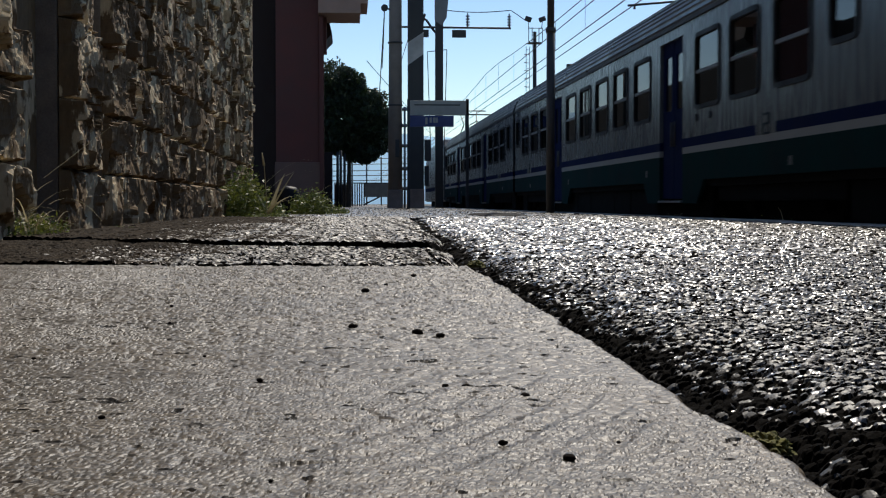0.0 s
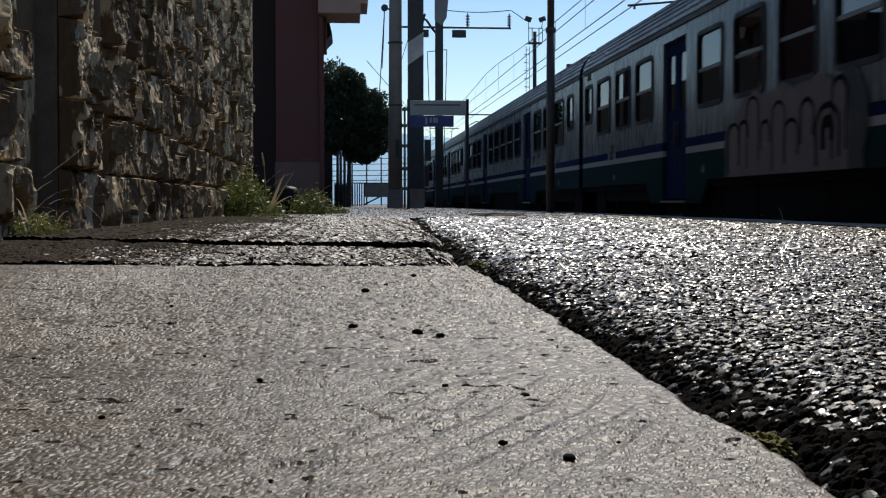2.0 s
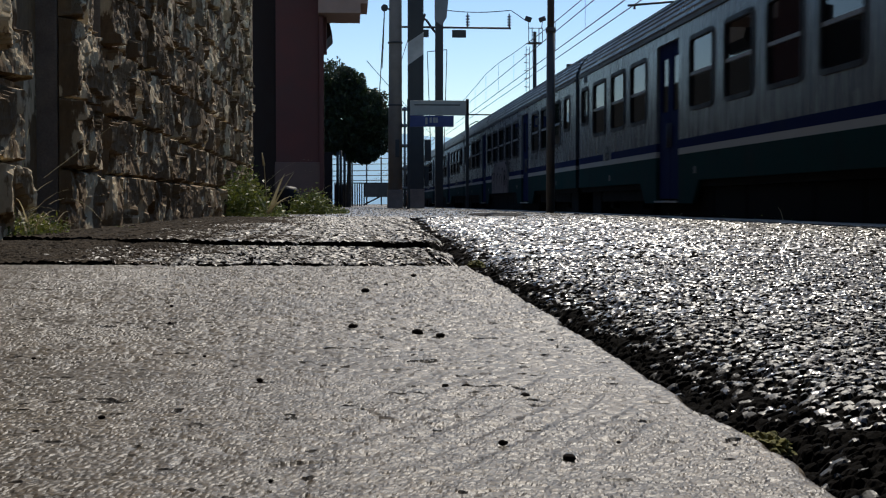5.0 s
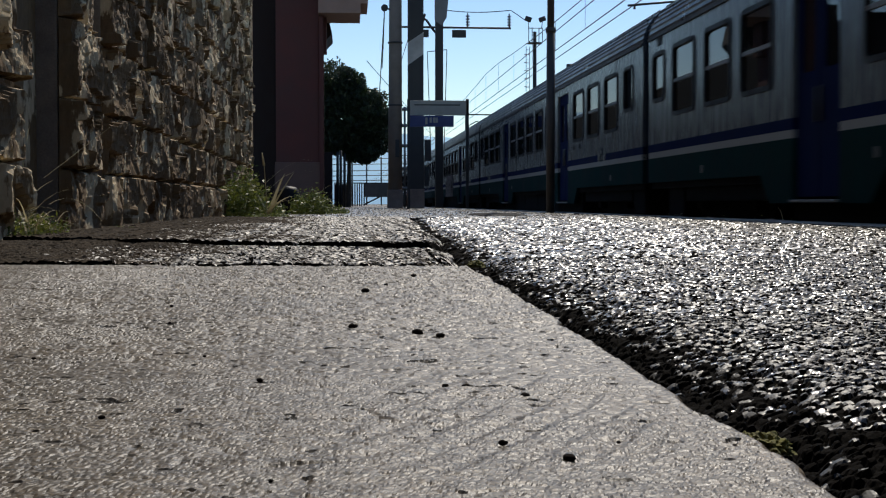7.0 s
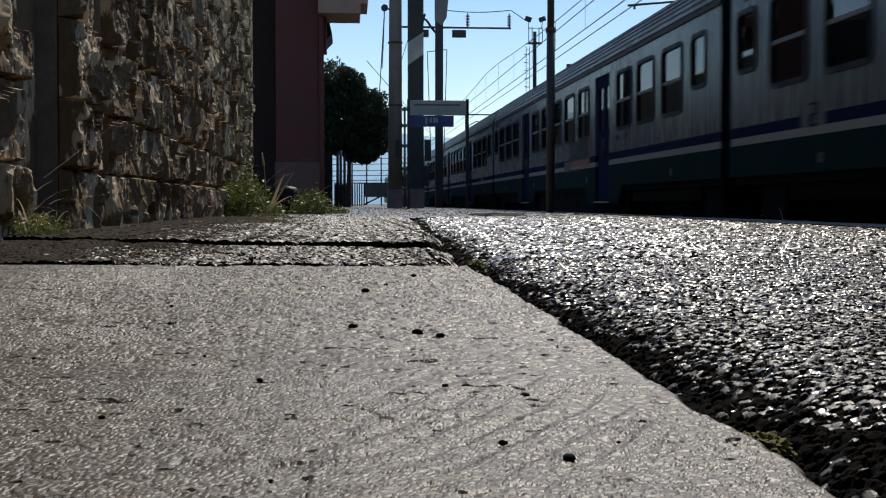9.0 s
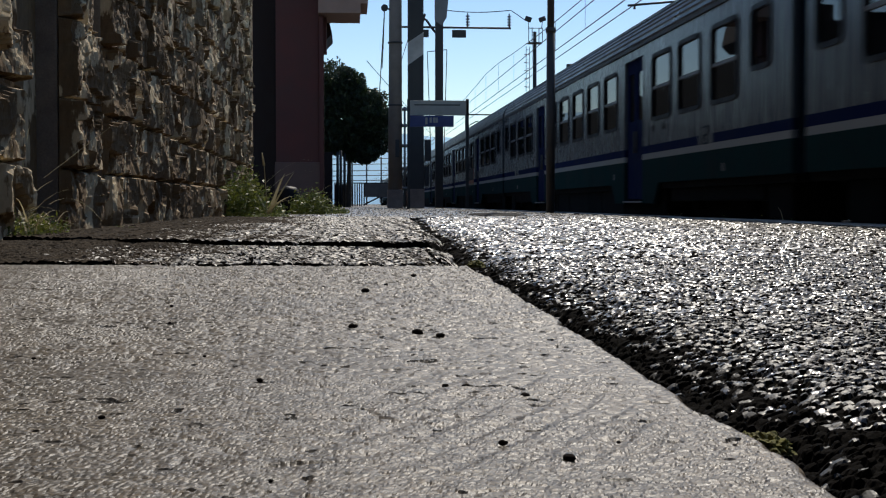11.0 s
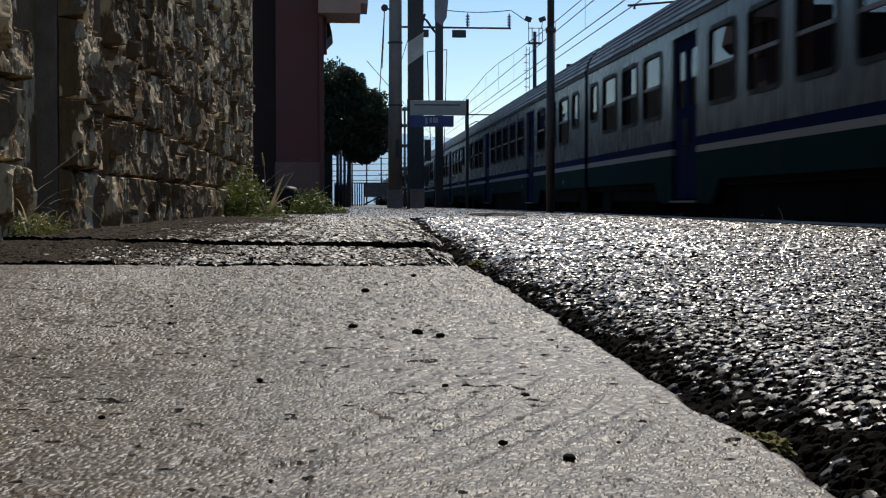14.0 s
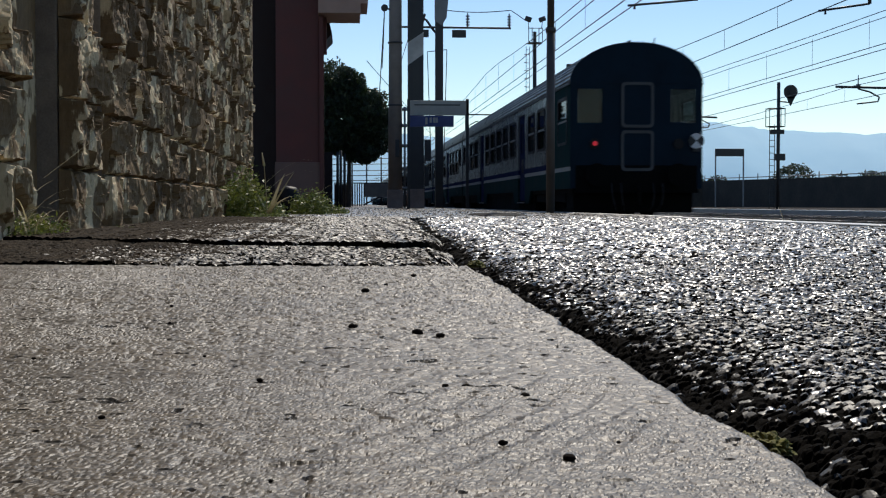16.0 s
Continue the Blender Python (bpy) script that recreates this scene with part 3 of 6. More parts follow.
coarse = 1 + 1.1 * np.clip(Yw - 1.5, 0, 1.6) * np.clip((Xw + 1.0) / 0.7, 0.15, 1)      # more worn further from the step
Z = Z + cap * 0.0009 * coarse + (value_noise(Xw * 55, Yw * 55, 10) - 0.5) * 0.0020 * coarse
pits = np.clip(value_noise(Xw * 75, Yw * 75, 12) - 0.78, 0, 1)
Z = Z - pits * 0.010 - np.clip(value_noise(Xw * 28, Yw * 75, 15) - 0.86, 0, 1) * 0.007
bend = 3.05 - (Xw + 0.77) * 0.75 + 0.05 * value_noise(Xw * 14, Xw * 0, 31)
Z = Z - np.clip(1 - np.abs(Yw - bend) / 0.02, 0, 1) * (Xw < -0.60) * 0.006
bend = 2.62 - (Xw + 0.30) * 0.25 + 0.05 * value_noise(Xw * 20, Xw * 0, 33)
Z = Z - np.clip(1 - np.abs(Yw - bend) / 0.014, 0, 1) * ((Xw > -0.42) & (Xw < -0.30)) * 0.003
# arcs left by the trowel, and a scratch
sweep = np.sin((Xw - 0.45 * (Yw - 1.0) + 0.25 * (Yw - 1.15) ** 2) / 0.042 * 2 * math.pi + 1.5 * value_noise(Xw * 9, Yw * 9, 13))
mask = np.clip((Xw + 0.02) / 0.08, 0, 1) * np.clip((Yw - 0.9) / 0.08, 0, 1) * np.clip((1.55 - Yw) / 0.25, 0, 1) * np.clip((0.30 - Xw) / 0.06, 0, 1)
Z = Z + np.clip(sweep, -1, 0.2) * mask * 0.0015
along, across = (Xw - 0.014) * 0.32 - (Yw - 1.228) * 0.947, (Xw - 0.014) * 0.947 + (Yw - 1.228) * 0.32
Z = Z - np.clip(1 - np.abs(across) / 0.008, 0, 1) * ((along > 0.0) & (along < 0.085)) * 0.0022
Z = Z - np.clip(1 - lip / 0.008, 0, 1) ** 2 * 0.005
ny, nx = X.shape
broken = (value_noise(Xw * 40, Yw * 52, 51) > 0.905 + 0.05 * np.clip((1.25 - Yw) / 0.3, 0, 1)) & (value_noise(Xw * 120, Yw * 170, 52) > 0.45)
Z = Z - broken * 0.0025
clump = value_noise(Xw * 40, Yw * 40, 22) - 0.5
tone = np.where(cap < 0.20 + 0.3 * clump, 2, np.where(ident > 0.70 + 0.4 * clump, 1, 0))
# sunken pits take the darkest slab tone
tone = np.where(broken, 3, tone)
part("slab_top", grid_mesh("slab_top", Xw, Yw, Z, (M_SLAB, M_SLAB_PALE, M_SLAB_DARK, M_PIT), tone, smooth=False), None, slab)
rim = [(Xw[j, -1], Yw[j, -1], Z[j, -1]) for j in range(ny)] + [(Xw[-1, i], Yw[-1, i], Z[-1, i]) for i in range(nx - 2, -1, -1)]
side, low = [bm.verts.new(p) for p in rim], [bm.verts.new((p[0], p[1], -0.07)) for p in rim]
for a, b, c, d in zip(side, side[1:], low[1:], low):
    bm.faces.new((b, a, d, c))
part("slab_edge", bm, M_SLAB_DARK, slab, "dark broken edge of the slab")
bm = bmesh.new()
box(bm, -2.3, EDGE_X - 0.3, -12, -1.0, -0.3, 0.0)
box(bm, -2.3, -2.0, -1.0, 14, -0.3, -0.01)
solid("paving_behind", bm, M_SLAB, "pale concrete paving behind and beside the slab", "paving", kind="structure")

# edge stones along the first track
kerb = thing("platform_kerb", "pale stone edging along the platform", "kerb", kind="structure")
bm = bmesh.new()
box(bm, -0.30, 0.0, 0.006, 1.494, -0.8, 0.004, bevel=0.012)
me = mesh_of(bm, "kerb_stone", M_KERB)
for i in range(80):
    part("kerb_stone", me, None, kerb, at=pose(EDGE_X, -6 + i * 1.5, 0.009 + 0.006 * random.random()))
bm = bmesh.new()
box(bm, EDGE_X - 0.30, EDGE_X, 114, 260, -0.8, 0.0)
part("kerb_end", bm, M_KERB, kerb)

# the far platform beyond the third track, and the ground behind it
bm = bmesh.new()
box(bm, 17.55, 40, -30, 260, -0.8, -0.056)
solid("far_platform", bm, M_BALLAST, "asphalt platform beyond the tracks", "platform", kind="structure")
bm = bmesh.new()
box(bm, 17.2, 17.55, -30, 260, -0.8, -0.05, bevel=0.02)
solid("far_platform_kerb", bm, M_KERB, "pale edge of the far platform", "kerb", kind="structure")

# a low dark oval mound on the asphalt
bm = bmesh.new()
pts = [(0.42 * math.cos(a) * (1 + 0.08 * math.sin(3 * a)), 1.7 * math.sin(a) * (1 + 0.15 * math.cos(5 * a))) for a in [i * math.pi / 12 for i in range(24)]]
rings = [[bm.verts.new((x * s, y * s, z)) for x, y in pts] for s, z in ((1.0, -0.02), (1.0, 0.012), (0.9, 0.030), (0.6, 0.042), (0.25, 0.046))]
for lo, hi in zip(rings, rings[1:]):
    for k in range(24):
        bm.faces.new((lo[k], lo[(k + 1) % 24], hi[(k + 1) % 24], hi[k]))
bm.faces.new(rings[-1])
solid("drain_cover", bm, M_MOUND, "low dark oval mound on the asphalt", "drain cover", at=pose(2.35, 21.0, 0))

# ---------------------------------------------------------------- stone wall beside the platform
WALL_X, WALL_END = -1.75, 25.4
wall = thing("wall_west", "wall of rough bossed stone blocks in courses", "wall", kind="structure")
bm = bmesh.new()
# above the courses the height is unseen, added to cut skylight
box(bm, WALL_X - 0.7, WALL_X - 0.13, -27, WALL_END, -0.3, 8.0)
part("wall_core", bm, M_STONE, wall, "recessed dark stone")
# the wall steps forward in three stretches with narrow recesses between
STRETCHES = ((5.2, 7.42, 0.0), (8.50, 9.5, 0.02), (10.12, WALL_END, 0.0))
for a, b, proud in STRETCHES:
    bm = bmesh.new()
    box(bm, WALL_X - 0.16, WALL_X - 0.02 + proud, a + 0.01, b - 0.01, -0.3, 8.0, bevel=0.015)
    part("wall_backing", bm, M_MORTAR, wall)
courses = [-0.04, 0.40, 0.83, 1.33, 1.78, 2.22, 2.68, 3.12, 3.58, 4.05, 4.55, 5.0]
srng = random.Random(7)


def stone_block(y0, y1, z0, z1, step):
    """A block with a rough, hewn, bulging face and drawn edges."""
    ny, nz = max(3, int((y1 - y0) / step)), max(3, int((z1 - z0) / step))
    ys, zs = np.linspace(0, y1 - y0, ny + 1), np.linspace(0, z1 - z0, nz + 1)
    ox, oy = srng.random() * 90, srng.random() * 90
    Yg, Zg = np.meshgrid(ys, zs)
    d = np.minimum(np.minimum(Yg, (y1 - y0) - Yg), np.minimum(Zg, (z1 - z0) - Zg))
    bulge = np.clip(d / 0.018, 0, 1) ** 0.5
    k = 1 + 0.5 * srng.random()
    wy, wz = (value_noise(Yg * 7 + ox, Zg * 7, 7) - 0.5) * 0.10, (value_noise(Yg * 7, Zg * 7 + oy, 8) - 0.5) * 0.10
    n = (value_noise(Yg * 3 + ox, Zg * 3 + oy, 1) - 0.4) * 0.04
    n = n + rock_facets((Yg + wy) * 0.34 + ox, (Zg + wz) * 0.52 + oy, 0.135) * 0.062 + rock_facets((Yg + wz) * 0.6 + oy, Zg + wy + ox, 0.05, 9) * 0.008
    n = n + (value_noise(Yg * 45 + ox, Zg * 30 + oy, 4) - 0.5) * 0.006
    H = (bulge * (0.035 + n) * k)
    H = np.where(d < 1e-6, -0.008, H)
    jy, jz = (value_noise(Yg * 12 + ox, Zg * 12, 5) - 0.5) * 0.02, (value_noise(Yg * 12 + ox, Zg * 12, 6) - 0.5) * 0.02
    co = np.stack([H, Yg + jy, Zg + jz], -1).reshape(-1, 3)
    nyv = ny + 1
    i = np.arange((ny + 1) * (nz + 1)).reshape(nz + 1, nyv)
    q = np.stack([i[:-1, :-1], i[:-1, 1:], i[1:, 1:], i[1:, :-1]], -1).reshape(-1, 4)
    me = bpy.data.meshes.new("stone_block")
    me.from_pydata(co.tolist(), [], q.tolist())
    me.materials.append(M_STONE)
    return me


for ci in range(len(courses) - 1):
    for a, b, proud in STRETCHES:
        b = b - 0.53 if b == WALL_END else b
        y = a
        while y < b - 0.01:
            ln = srng.uniform(0.6, 1.3)
            if b - y - ln < 0.5:
                ln = b - y
            me = stone_block(y + 0.005, y + ln - 0.005, courses[ci] + 0.004, courses[ci + 1] - 0.004, 0.017 if y < 13 else 0.027)
            part("stone", me, None, wall, at=pose(WALL_X - 0.01 + proud + srng.uniform(-0.006, 0.010), y + 0.005, courses[ci] + 0.004))
            y += ln
# smooth dressed quoins at the wall's end
for ci in range(len(courses) - 1):
    bm = bmesh.new()
    box(bm, -0.62, 0.05, 0, 0.56, 0.008, courses[ci + 1] - courses[ci] - 0.008, bevel=0.012)
    part("quoin", bm, M_STONE, wall, at=pose(WALL_X, WALL_END - 0.53, courses[ci]))
# the unseen stretch of the wall behind the camera, which also cuts skylight
bm = bmesh.new()
box(bm, WALL_X - 0.04, WALL_X + 0.02, -27, 5.2, -0.3, 8.0)
part("wall_plain", bm, M_STONE, wall)

# ---------------------------------------------------------------- station building beyond the wall
building = thing("station_building", "red rendered station building with projecting pier and eaves", "building")
# the recess's shade is put into this wall's near-black colour
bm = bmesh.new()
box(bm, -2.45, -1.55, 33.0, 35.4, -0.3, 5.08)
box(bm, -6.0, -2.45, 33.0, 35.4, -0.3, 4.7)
part("main_wall", bm, M_DARKWALL, building, "rear wall in near-black, its shade painted in")
# unseen block, added so the train reflects dark and gets less sky
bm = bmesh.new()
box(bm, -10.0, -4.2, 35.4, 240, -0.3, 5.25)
part("rear_wing", bm, M_REFLECTED, building, "unseen long block added for dark reflections in the train")
bm = bmesh.new()
box(bm, -1.61, -0.62, 32.0, 33.2, 0.9, 5.6, bevel=0.01)
part("pier", bm, M_RED, building, "dull red rendered pier")
bm = bmesh.new()
box(bm, -1.64, -0.56, 31.96, 33.2, -0.1, 1.15, bevel=0.02)
part("plinth", bm, M_PLINTH, building, "grey stone plinth")
bm = bmesh.new()
box(bm, -0.62, -0.50, 32.0, 32.14, 0.0, 4.55)
box(bm, -0.60, -0.52, 31.9, 32.0, 0.4, 4.5)
part("downpipe", bm, M_RED, building, "narrow red corner strip")
bm = bmesh.new()
box(bm, -0.62, -0.44, 32.3, 33.0, 3.75, 4.6)
part("bracket", bm, M_RED, building)
bm = bmesh.new()
prism(bm, [(-0.617, 4.56), (0.35, 4.56), (0.35, 4.78), (0.52, 4.78), (0.52, 5.1), (-0.617, 5.1)], "y", 31.6, 33.4)
part("eave", bm, [M_CREAM], building, "pinkish overhanging eave slab")
# the eave's shade is put into its colour too
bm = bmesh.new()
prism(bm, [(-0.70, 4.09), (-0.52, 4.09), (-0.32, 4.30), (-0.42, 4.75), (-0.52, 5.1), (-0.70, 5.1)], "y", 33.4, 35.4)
part("gutter_end", bm, M_DARKWALL, building, "eave end with gutter, its shade painted near-black")

# ---------------------------------------------------------------- things beyond the platform's end
bm = bmesh.new()
ridge = [(-2600, 380), (-1500, 300), (-700, 240), (0, 190), (300, 160), (620, 168), (900, 205), (1050, 190), (1180, 186), (1330, 176), (1460, 184), (1560, 215), (1700, 250), (2100, 320), (2800, 380)]
prev = None
for k in range(len(ridge) - 1):
    for s in range(8):
        f = s / 8
        x = ridge[k][0] * (1 - f) + ridge[k + 1][0] * f
        z = ridge[k][1] * (1 - f) + ridge[k + 1][1] * f + 9 * noise.noise((x * 0.012, 3, 0)) + 4 * noise.noise((x * 0.05, 1, 0))
        y = 3400 + 90 * noise.noise((x * 0.004, 8, 0))
        cur = (bm.verts.new((x, y - 500, -1)), bm.verts.new((x, y, z)), bm.verts.new((x, y + 500, -1)))
        if prev:
            bm.faces.new((prev[0], cur[0], cur[1], prev[1]))
            bm.faces.new((prev[1], cur[1], cur[2], prev[2]))
        prev = cur
solid("backdrop_hills", bm, M_HILL, "hills with the haze painted in as pale blue", "hills", kind="structure", smooth=True)


def leaf_cloud(bm, rng, centre, radii, count, size, hollow=0.55):
    """Many small bent leaves filling a lumpy volume."""
    lumps = []
    for _ in range(14):
        d = Vector((rng.gauss(0, 1), rng.gauss(0, 1), rng.gauss(0, 1))).normalized()
        lumps.append((d, rng.uniform(0.12, 0.4)))
    for _ in range(count):
        d = Vector((rng.gauss(0, 1), rng.gauss(0, 1), rng.gauss(0, 1))).normalized()
        reach = 0.78 + sum(a * max(0, d.dot(l)) ** 8 for l, a in lumps) + 0.10 * noise.noise(d * 5)
        r = reach * (hollow + (1 - hollow) * rng.random() ** 0.6)
        p = Vector(centre) + Vector((d.x * radii[0], d.y * radii[1], d.z * radii[2])) * r
        u = Vector((rng.gauss(0, 1), rng.gauss(0, 1), rng.gauss(0, 1))).normalized()
        w = u.orthogonal().normalized()
        s = size * rng.uniform(0.6, 1.4)
        n = u.cross(w) * s * 0.2
        a, b, c, e = p - u * s, p + w * s * 0.45 + n, p + u * s, p - w * s * 0.45 + n
        va, vb, vc, ve = (bm.verts.new(q) for q in (a, b, c, e))
        bm.faces.new((va, vb, vc))
        bm.faces.new((va, vc, ve))


def tree(x, y, trunk_h, radii, cz, count, size, seed, label, group="", z0=-0.01):
    rng = random.Random(seed)
    t = thing("tree", label, "tree", pose(x, y, z0), group=group)
    bm = bmesh.new()
    r = 0.05 * radii[0] + 0.05
    tube(bm, (0, 0, -0.1), (0.05, 0, trunk_h), r * 1.25, r * 0.85, 10, cap=False)
    for k in range(6):
        a = k * 1.05 + rng.random() * 0.4
        mid = (0.4 * radii[0] * math.cos(a), 0.4 * radii[1] * math.sin(a), trunk_h + 0.35 * (cz - trunk_h) + rng.random() * 0.4)
        tube(bm, (0.05, 0, trunk_h - 0.15), mid, r * 0.6, r * 0.35, 7, cap=False)
        tube(bm, mid, (mid[0] * 1.7, mid[1] * 1.7, cz + rng.uniform(-0.3, 0.6) * radii[2]), r * 0.35, r * 0.1, 6, cap=False)
    part("trunk", bm, M_BARK, t)
    bm = bmesh.new()
    leaf_cloud(bm, rng, (0, 0, cz), radii, count, size)
    part("crown", bm, M_LEAF, t)
    return t


# ---------------------------------------------------------------- the train
M_DULL = worn("dull_grey_trim", (0.085, 0.09, 0.095), 0.6, vary=0.15, spec=0.2)
# A coach in its own space: y from 0 (rear) to LEN, x across, z above the platform.
HALF, LEN, MIDDLE = 1.415, 26.52, 13.48
SILL, GUTTER, TOP = 0.51, 2.74, 3.60
WHITE_Z, BLUE_Z, BAND_TOP = 0.885, 0.975, 1.10
WIN_Z, WIN_H, WIN_W, SMALL_W = 1.975, 0.985, 1.20, 0.74
OUT_WIN = [(12.36, SMALL_W), (10.84, WIN_W), (9.08, WIN_W), (7.41, WIN_W)]
MID_WIN = [(MIDDLE + 1.737 * k, WIN_W) for k in (-2, -1, 0, 1, 2)]
COACH_WIN = [(MIDDLE - d, w) for d, w in OUT_WIN] + MID_WIN + [(MIDDLE + d, w) for d, w in OUT_WIN[::-1]]
DOORS = [MIDDLE - 5.408, MIDDLE + 5.408]
DOOR_W, DOOR_LOW, DOOR_TOP = 1.40, 0.26, 2.56


def side_sheet(bm, s, spans, z0, z1, mat):
    """One side's painted strip between z0 and z1, left open over the given spans."""
    y = 0.0
    t = 0.06
    for a, b in sorted(spans) + [(LEN, LEN)]:
        if a - y > 0.01:
            x0, x1 = (s * HALF, s * (HALF - t))
            box(bm, min(x0, x1), max(x0, x1), y, a, z0, z1, mat=mat)
        y = b


def coach_sides(wins, doors, cab=None):
    """Side walls with real openings: light upper body, blue and white bands, dark lower body."""
    bm = bmesh.new()
    dsp = [(c - w / 2, c + w / 2) for c, w in doors]
    wsp = [(c - w / 2, c + w / 2) for c, w in wins]
    for s in (-1, 1):
        side_sheet(bm, s, dsp, SILL, WHITE_Z, 1)
        side_sheet(bm, s, dsp, WHITE_Z, BLUE_Z, 3)
        side_sheet(bm, s, dsp, BLUE_Z, BAND_TOP, 2)
        side_sheet(bm, s, dsp, BAND_TOP, WIN_Z - WIN_H / 2, 0)
        side_sheet(bm, s, dsp + wsp, WIN_Z - WIN_H / 2, WIN_Z + WIN_H / 2, 0)
        side_sheet(bm, s, dsp, WIN_Z + WIN_H / 2, DOOR_TOP, 0)
        side_sheet(bm, s, [], DOOR_TOP, GUTTER, 0)
        # the small end windows are shorter: wall below them
        for c, w in wins:
            if w < 1:
                box(bm, min(s * HALF, s * (HALF - 0.06)), max(s * HALF, s * (HALF - 0.06)), c - w / 2, c + w / 2, WIN_Z - WIN_H / 2, WIN_Z - WIN_H / 2 + 0.27, mat=0)
        # the low bays under the doors
        for c, w in doors:
            if w > 1.0:
                for a, b in ((c - w / 2 - 1.15, c - w / 2), (c + w / 2, c + w / 2 + 1.15)):
                    o = [(a, SILL), (b, SILL), (b, 0.19), (a + 0.36, 0.19)] if b < c else [(a, SILL), (b, SILL), (b - 0.36, 0.19), (a, 0.19)]
                    prism(bm, o, "x", min(s * HALF, s * (HALF - 0.06)), max(s * HALF, s * (HALF - 0.06)), 1)
    return bm


def roof_outline(n=18, grow=0.0):
    return [((HALF + grow) * math.cos(math.pi * k / n), GUTTER + (TOP - GUTTER + grow) * math.sin(math.pi * k / n)) for k in range(n + 1)]


def coach_roof():
    """The curved roof, with pressed ribs along its lower flanks."""
    bm = bmesh.new()
    out = []
    for k in range(181):
        g = 0.0
        for a in (4, 10, 16, 22, 29, 37, 143, 151, 158, 164, 170, 176):
            g = max(g, 0.028 * max(0.0, 1 - abs(k - a) / 1.2))
        if k in (0, 180) or k % 8 == 0 or any(abs(k - a) <= 2 for a in (4, 10, 16, 22, 29, 37, 143, 151, 158, 164, 170, 176)):
            out.append(((HALF + g) * math.cos(radians(k)), GUTTER + (TOP - GUTTER + g) * math.sin(radians(k))))
    prism(bm, out + roof_outline(24, -0.05)[::-1], "y", 0.0, LEN)
    return bm


def window_meshes(w):
    h, mid = (WIN_H, 0.0) if w > 1 else (WIN_H - 0.27, 0.135)
    bm = bmesh.new()
    ring_frame(bm, w + 0.05, h + 0.05, 0.13, 0.06, -0.016, 0.05, cz=mid)
    f = mesh_of(bm, "window_frame", M_RUBBER)
    bm = bmesh.new()
    box(bm, -0.004, 0.03, -w / 2 + 0.04, w / 2 - 0.04, -0.03, 0.015)
    b = mesh_of(bm, "window_bar", M_BAR)
    bm = bmesh.new()
    box(bm, 0.018, 0.024, -w / 2 + 0.03, w / 2 - 0.03, mid - h / 2 + 0.03, mid + h / 2 - 0.03)
    p = mesh_of(bm, "pane", M_GLASS)
    return f, b, p


WINDOW_MESH = {w: window_meshes(w) for w in (WIN_W, SMALL_W, 1.26)}


def add_window(coach, c, w, s):
    f, b, p = WINDOW_MESH[w]
    at = pose(-HALF, c, WIN_Z) if s < 0 else pose(HALF, c, WIN_Z, 0, 0, 180)
    win = part("window", f, None, coach, at=at)
    if w > 1:
        part("window_bar", b, None, win)
    pane = part("pane", p, None, win)
    pane.visible_shadow = False
    return win


def door_meshes(w, low):
    """Half of a folding door: the leaf round its window opening, its pane and its handle."""
    h = w / 2 - 0.04
    bm = bmesh.new()
    o, i = rounded(h, DOOR_TOP - low, 0.02, 2), rounded(h - 0.26, 0.80, 0.05, 2)
    cz, wz = (DOOR_TOP + low) / 2, 1.95
    v = [[bm.verts.new((x, p[0], c + p[1])) for p in loop] for x in (0.05, 0.09) for loop, c in ((o, cz), (i, wz))]
    for k in range(len(o)):
        j = (k + 1) % len(o)
        for a, b in ((v[0], v[1]), (v[1], v[3]), (v[3], v[2]), (v[2], v[0])):
            bm.faces.new((a[k], a[j], b[j], b[k]))
    bmesh.ops.recalc_face_normals(bm, faces=bm.faces[:])
    leaf = mesh_of(bm, "door_leaf", M_BLUE)
    bm = bmesh.new()
    box(bm, 0.066, 0.072, -h / 2 + 0.12, h / 2 - 0.12, 1.54, 2.36)
    pane = mesh_of(bm, "door_pane", M_GLASS)
    bm = bmesh.new()
    tube(bm, (0.03, 0, 1.02), (0.03, 0, 1.38), 0.016, 0.016, 8)
    rail = mesh_of(bm, "door_handle", M_DULL)
    bm = bmesh.new()
    box(bm, -0.03, 0.16, -w / 2, w / 2, low - 0.06, low - 0.03, bevel=0.008)
    step = mesh_of(bm, "step", M_BAR)
    return leaf, pane, rail, step


DOOR_MESH = {DOOR_W: door_meshes(DOOR_W, DOOR_LOW), 0.80: door_meshes(0.80, 0.97)}


def add_door(coach, c, w, s):
    leaf, pane, rail, step = DOOR_MESH[w]
    for q in (-1, 1):
        y = c + q * (w / 4 - 0.008)
        at = pose(-HALF, y, 0) if s < 0 else pose(HALF, y, 0, 0, 0, 180)
        d = part("door_leaf", leaf, None, coach, "blue folding door leaf with a narrow pane", at=at)
        p = part("pane", pane, None, d)
        p.visible_shadow = False
        part("handle", rail, None, d, at=pose(0, q * s * (w / 4 - 0.1), 0))
    if w > 1:
        part("step", step, None, coach, "bare metal door step", at=pose(-HALF, c, 0) if s < 0 else pose(HALF, c, 0, 0, 0, 180))


def coach_end():
    """A flat end wall under the roof's curve."""
    bm = bmesh.new()
    out = [(-HALF, SILL), (HALF, SILL)] + roof_outline(24)
    prism(bm, out, "y", 0.0, 0.05)
    return bm


